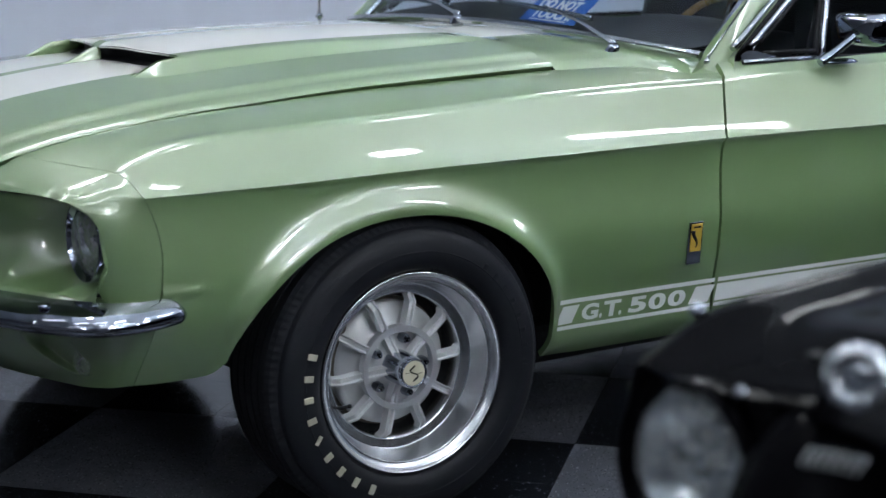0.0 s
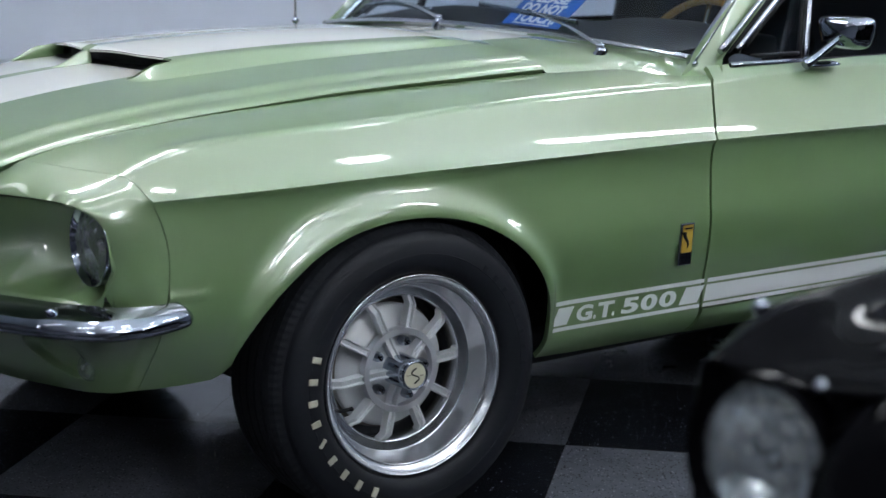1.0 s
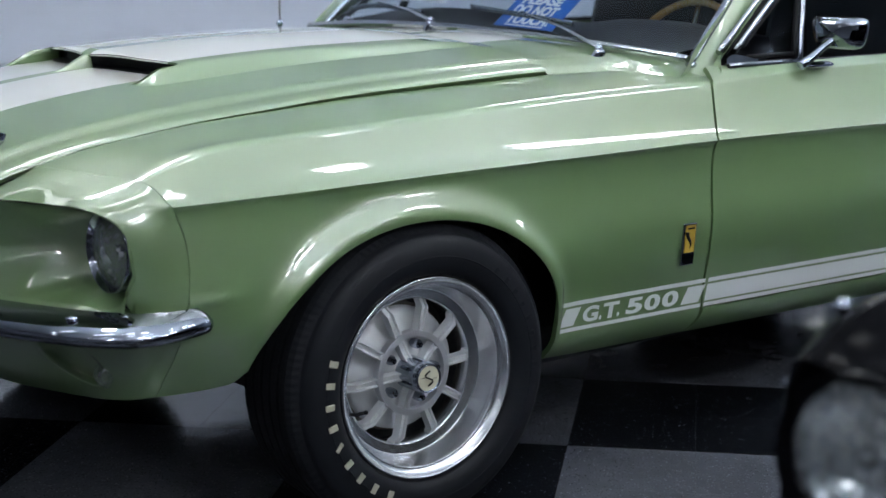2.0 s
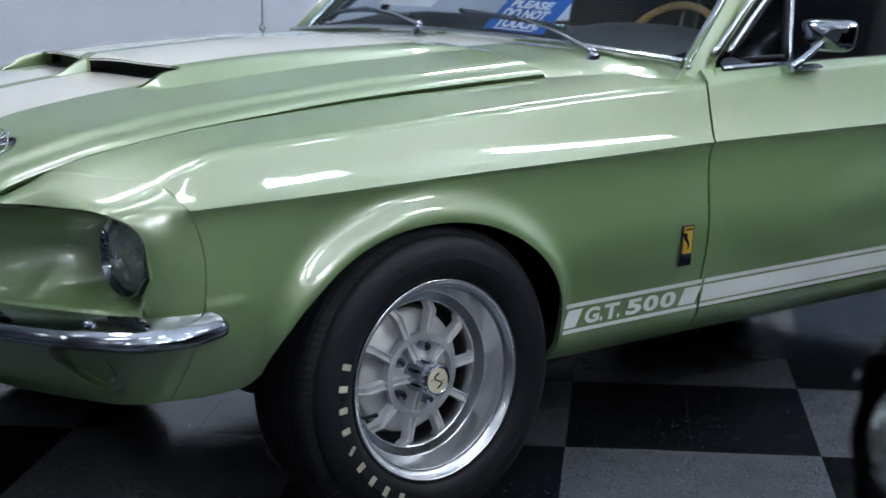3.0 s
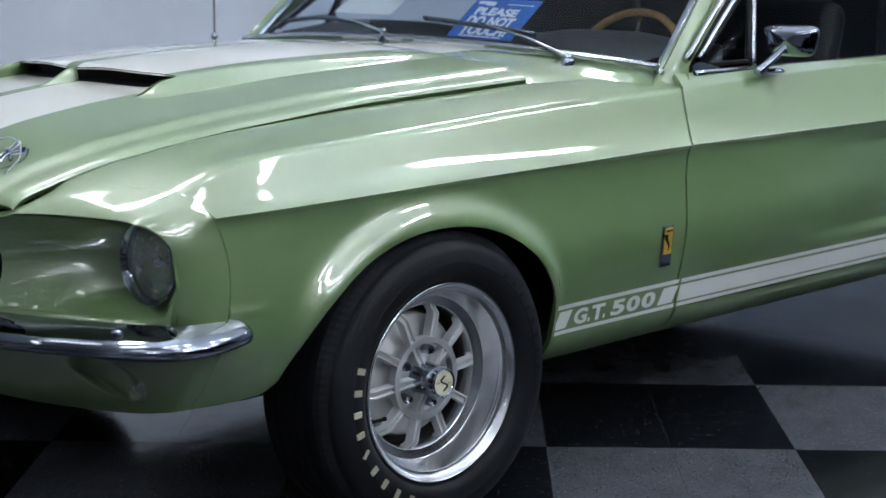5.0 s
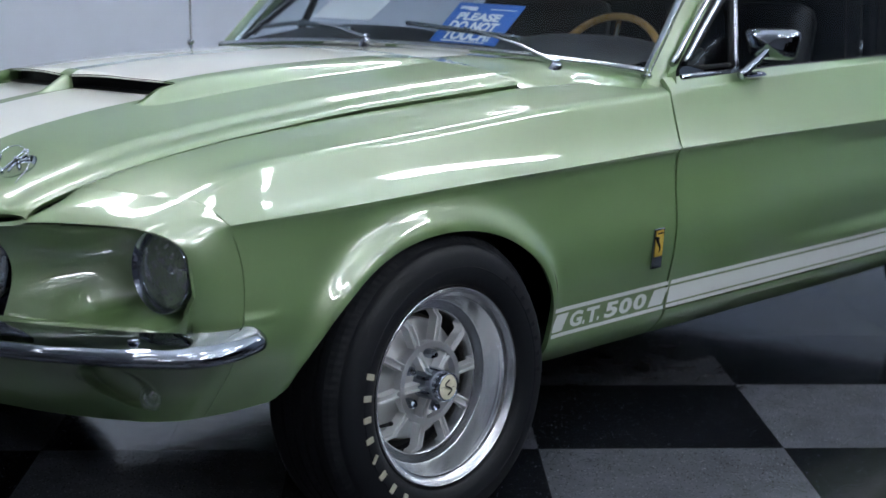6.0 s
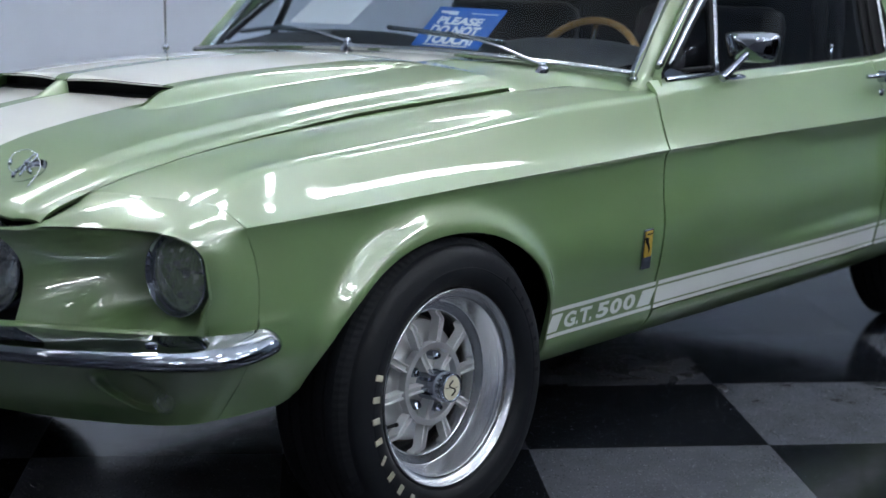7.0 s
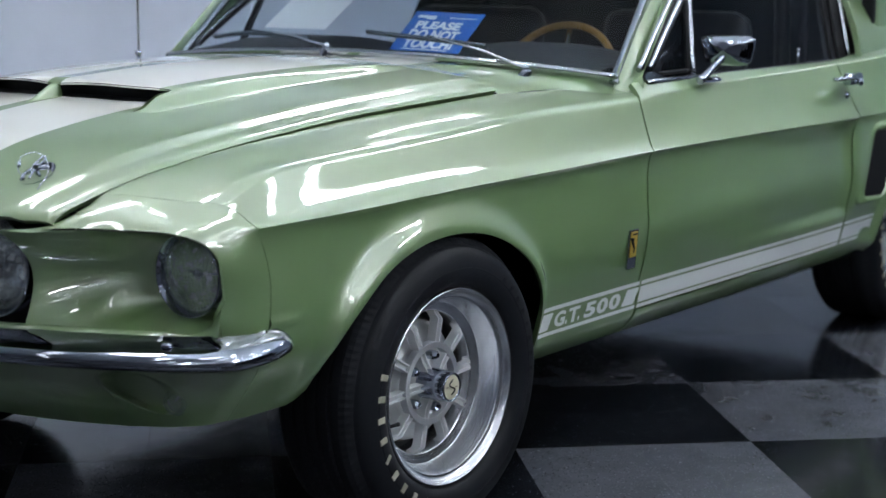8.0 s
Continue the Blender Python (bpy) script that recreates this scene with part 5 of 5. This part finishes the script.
card_line("PLEASE", 0.040, -0.008, 0.092, 0.150)
card_line("DO NOT", 0.046, -0.004, 0.052, 0.165)
card_line("TOUCH!", 0.046, 0.0, 0.014, 0.165)
for x, y, w, h in ((-0.066, 0.140, 0.060, 0.010), (-0.050, 0.133, 0.03, 0.006), (0.055, 0.139, 0.09, 0.0025), (0.0, 0.006, 0.15, 0.0035)):
    part("card_bar", moved(box((w, h, 0.0008), (x, y, 0.0004)), M_CARD), CARD, card, "white printed bar")
tagged(part("paper_sheet", moved(box((0.225, 0.20, 0.001), (0, 0.10, 0)), Matrix.Translation((0.945, 0.33, 1.012)) @ pose(0, 0, 0, 0, -31, 0) @ pose(0, 0, 0, 0, 0, -90)), CARD), "white paper sheet lying behind the windshield", "paper")

# ---------------------------------------------------------------- the black car alongside
other = thing("black_car", "glossy black classic car parked nose forward beside the coupe", "car")
TOPB = spline((-0.80, 0.775), (-0.775, 0.800), (-0.735, 0.817), (-0.665, 0.843), (-0.55, 0.856), (-0.37, 0.867), (0.1, 0.885), (0.7, 0.92))


def black_fender(u, v):
    """Section from the hood gap over the crest down the side."""
    x = lerp(-0.775, 0.72, u ** 1.5)
    t = TOPB(x)
    nose = ease((x + 0.80) / 0.10)
    p = spline((0.0, (-2.63, t + 0.018)), (0.22, (-2.54, t + 0.004)), (0.40, (-2.455, t - 0.004)), (0.55, (-2.385, t + 0.002)), (0.62, (-2.362, t - 0.012)), (0.68, (-2.352, t - 0.04)), (0.8, (-2.345, t - 0.2)), (1.0, (-2.37, 0.28)))(v)
    return (x + 0.045 * ease((v - 0.60) / 0.3) * (1 - nose), p[0] - 0.03 * (1 - nose) * ease((v - 0.5) / 0.2), p[1])


part("black_fender", sheet(black_fender, 60, 60, 0.01), BLACKPAINT, other, "glossy black front fender")
HOODB = spline((-0.84, 0.80), (-0.80, 0.828), (-0.72, 0.842), (-0.5, 0.862), (0.0, 0.90), (0.72, 0.945))


def black_hood(u, v):
    x = lerp(-0.84, 0.72, u ** 1.4)
    y = lerp(-2.636, -4.10, v)
    return (x + 0.05 * (1 - u) * (1 - ease(v * 4)), y, HOODB(x) + 0.05 * math.sin(math.pi * v) ** 0.6 * ease((x + 0.8) / 0.5))


part("black_hood", sheet(black_hood, 40, 40, 0.02), BLACKPAINT, other, "glossy black hood")


def black_face(u, v):
    """The front panel round the lamp: brow above, cheek beside."""
    a = 2 * math.pi * u
    lampy, lampz = -2.466, 0.708
    k = lambda t, e: math.copysign(abs(t) ** e, t)
    outy, outz = lampy + 0.095 * k(math.cos(a), 0.6), lampz + 0.005 + (0.125 if math.sin(a) > 0 else 0.21) * k(math.sin(a), 0.6)
    iny, inz = lampy + 0.088 * math.cos(a), lampz + 0.088 * math.sin(a)
    return (lerp(-0.775, -0.735, v) - 0.016 * math.sin(math.pi * v), lerp(outy, iny, v), min(lerp(outz, inz, v), TOPB(-0.775) + 0.002))


part("black_face", sheet(black_face, 64, 10, wrap=True), BLACKPAINT, other, "black lamp surround")
headlamp(other, (-0.780, -2.466, 0.710), 0.084, 0, BLACKPAINT)
part("grille_surround", ball(1.0, (-0.715, -2.630, 0.665), (0.135, 0.118, 0.165), 40, 24), BLACKPAINT, other)
part("black_grille", joined(box((0.02, 1.10, 0.30), (-0.70, -3.10, 0.69)), box((0.04, 0.02, 0.30), (-0.745, -2.550, 0.66), 0.006)), BLACK, other, "black grille")
for k in range(7):
    part("grille_slat", moved(box((0.004, 0.0018, 0.020), (0, 0, 0), 0.0008), Matrix.Translation((-0.872, -2.703 - 0.0098 * k, 0.808 + 0.0012 * k)) @ pose(0, 0, 0, 30, 0, 0)), CAST, other, "small bright grille slat")
part("hood_badge", moved(joined(lathe([(0.0135, 0.004), (0.0135, -0.001), (0.017, -0.0045), (0.022, -0.006), (0.027, -0.004), (0.030, 0.000), (0.031, 0.006)], 40),
                               lathe([(0.001, 0.002), (0.0135, 0.003)], 24), ball(0.008, (0.006, -0.002, 0.006), (1, 0.6, 1)), *[ball(0.0045, (0.022 * math.cos(a), -0.006, 0.022 * math.sin(a)), (1, 0.5, 1), 8, 6) for a in (0.4, 1.3, 2.4, 3.3, 4.1, 5.2)]),
                         Matrix.Translation((-0.800, -2.690, 0.861)) @ pose(0, 0, 0, -14, 0, -62)), TRIM, other, "round wreath-shaped bright metal badge")
part("side_marker", ball(0.006, (-0.745, -2.350, 0.763), (1, 0.6, 1)), CHROME, other, "small chrome side marker")
part("fender_lamp", ball(0.010, (-0.671, -2.3625, 0.8387)), CHROME, other, "small chrome fender marker")
part("trim_clip", moved(box((0.008, 0.011, 0.011), (0, 0, 0), 0.002), Matrix.Translation((-0.79, -2.545, 0.812)) @ pose(0, 0, 0, 45, 0, 0)), TRIM, other)
for k in range(4):
    part("grille_post", box((0.012, 0.010, 0.16), (-0.735, -2.566 - 0.055 * k, 0.615), 0.003), TRIM, other)
part("black_bumper", joined(box((0.10, 1.80, 0.11), (-0.83, -3.22, 0.47), 0.04)), CHROME, other, "chrome front bumper", smooth=True)
part("black_body", box((4.0, 1.70, 0.46), (1.35, -3.22, 0.53), 0.16, segments=6), BLACKPAINT, other, "glossy black car body", smooth=True)
part("black_cabin", box((2.0, 1.35, 0.55), (1.9, -3.22, 1.02), 0.24, segments=8), BLACKPAINT, other, "rounded black cabin", smooth=True)
for x in (0.1, 2.7):
    for y in (-2.44, -4.0):
        part("black_wheel", moved(lathe([(0.001, -0.09), (0.19, -0.10), (0.24, -0.10), (0.31, -0.08), (0.32, -0.06), (0.32, 0.06), (0.31, 0.08), (0.24, 0.1), (0.001, 0.09)], 40), Matrix.Translation((x, y, 0.32))), RUBBER, other)

# ---------------------------------------------------------------- floor tiles, laid last
TILE, TURN_FLOOR = 0.305, -48.5
ex = Vector((math.cos(radians(TURN_FLOOR)), math.sin(radians(TURN_FLOOR)), 0))
ey = Vector((-ex.y, ex.x, 0))
CORNER = Vector((0.625, -0.631, 0))
tile_mesh = {}
for shade, mat in (("light", LIGHT_TILE), ("dark", DARK_TILE)):
    bm = box((TILE - 0.0005, TILE - 0.0005, 0.008), (0, 0, -0.004), 0.0002, segments=1)
    tile_mesh[shade] = bpy.data.meshes.new("tile")
    bm.to_mesh(tile_mesh[shade])
    bm.free()
    tile_mesh[shade].materials.append(mat)
rest = {"light": bmesh.new(), "dark": bmesh.new()}
spots = []
for i in range(-42, 43):
    for j in range(-42, 43):
        p = CORNER + ex * (i + 0.5) * TILE + ey * (j + 0.5) * TILE
        if X0 - 0.1 < p.x < X1 + 0.1 and Y0 - 0.1 < p.y < Y1 + 0.1:
            spots.append(((p - Vector((0.5, -0.6, 0))).length, i, j, p))
spots.sort(key=lambda s: s[0])
spin = pose(0, 0, 0, 0, 0, TURN_FLOOR)
for k, (_, i, j, p) in enumerate(spots):
    shade = "light" if (i // 2 + j // 2) % 2 else "dark"
    if k < 290:
        t = new("tile", tile_mesh[shade])
        t.parent = floor
        t.matrix_basis = Matrix.Translation(p) @ spin
    else:
        h = (TILE - 0.0012) / 2
        rest[shade].faces.new([rest[shade].verts.new(p + ex * a * h + ey * b * h) for a, b in ((-1, -1), (1, -1), (1, 1), (-1, 1))])
for shade, mat in (("light", LIGHT_TILE), ("dark", DARK_TILE)):
    tagged(part("tiles", rest[shade], mat, floor), kind="stuff")
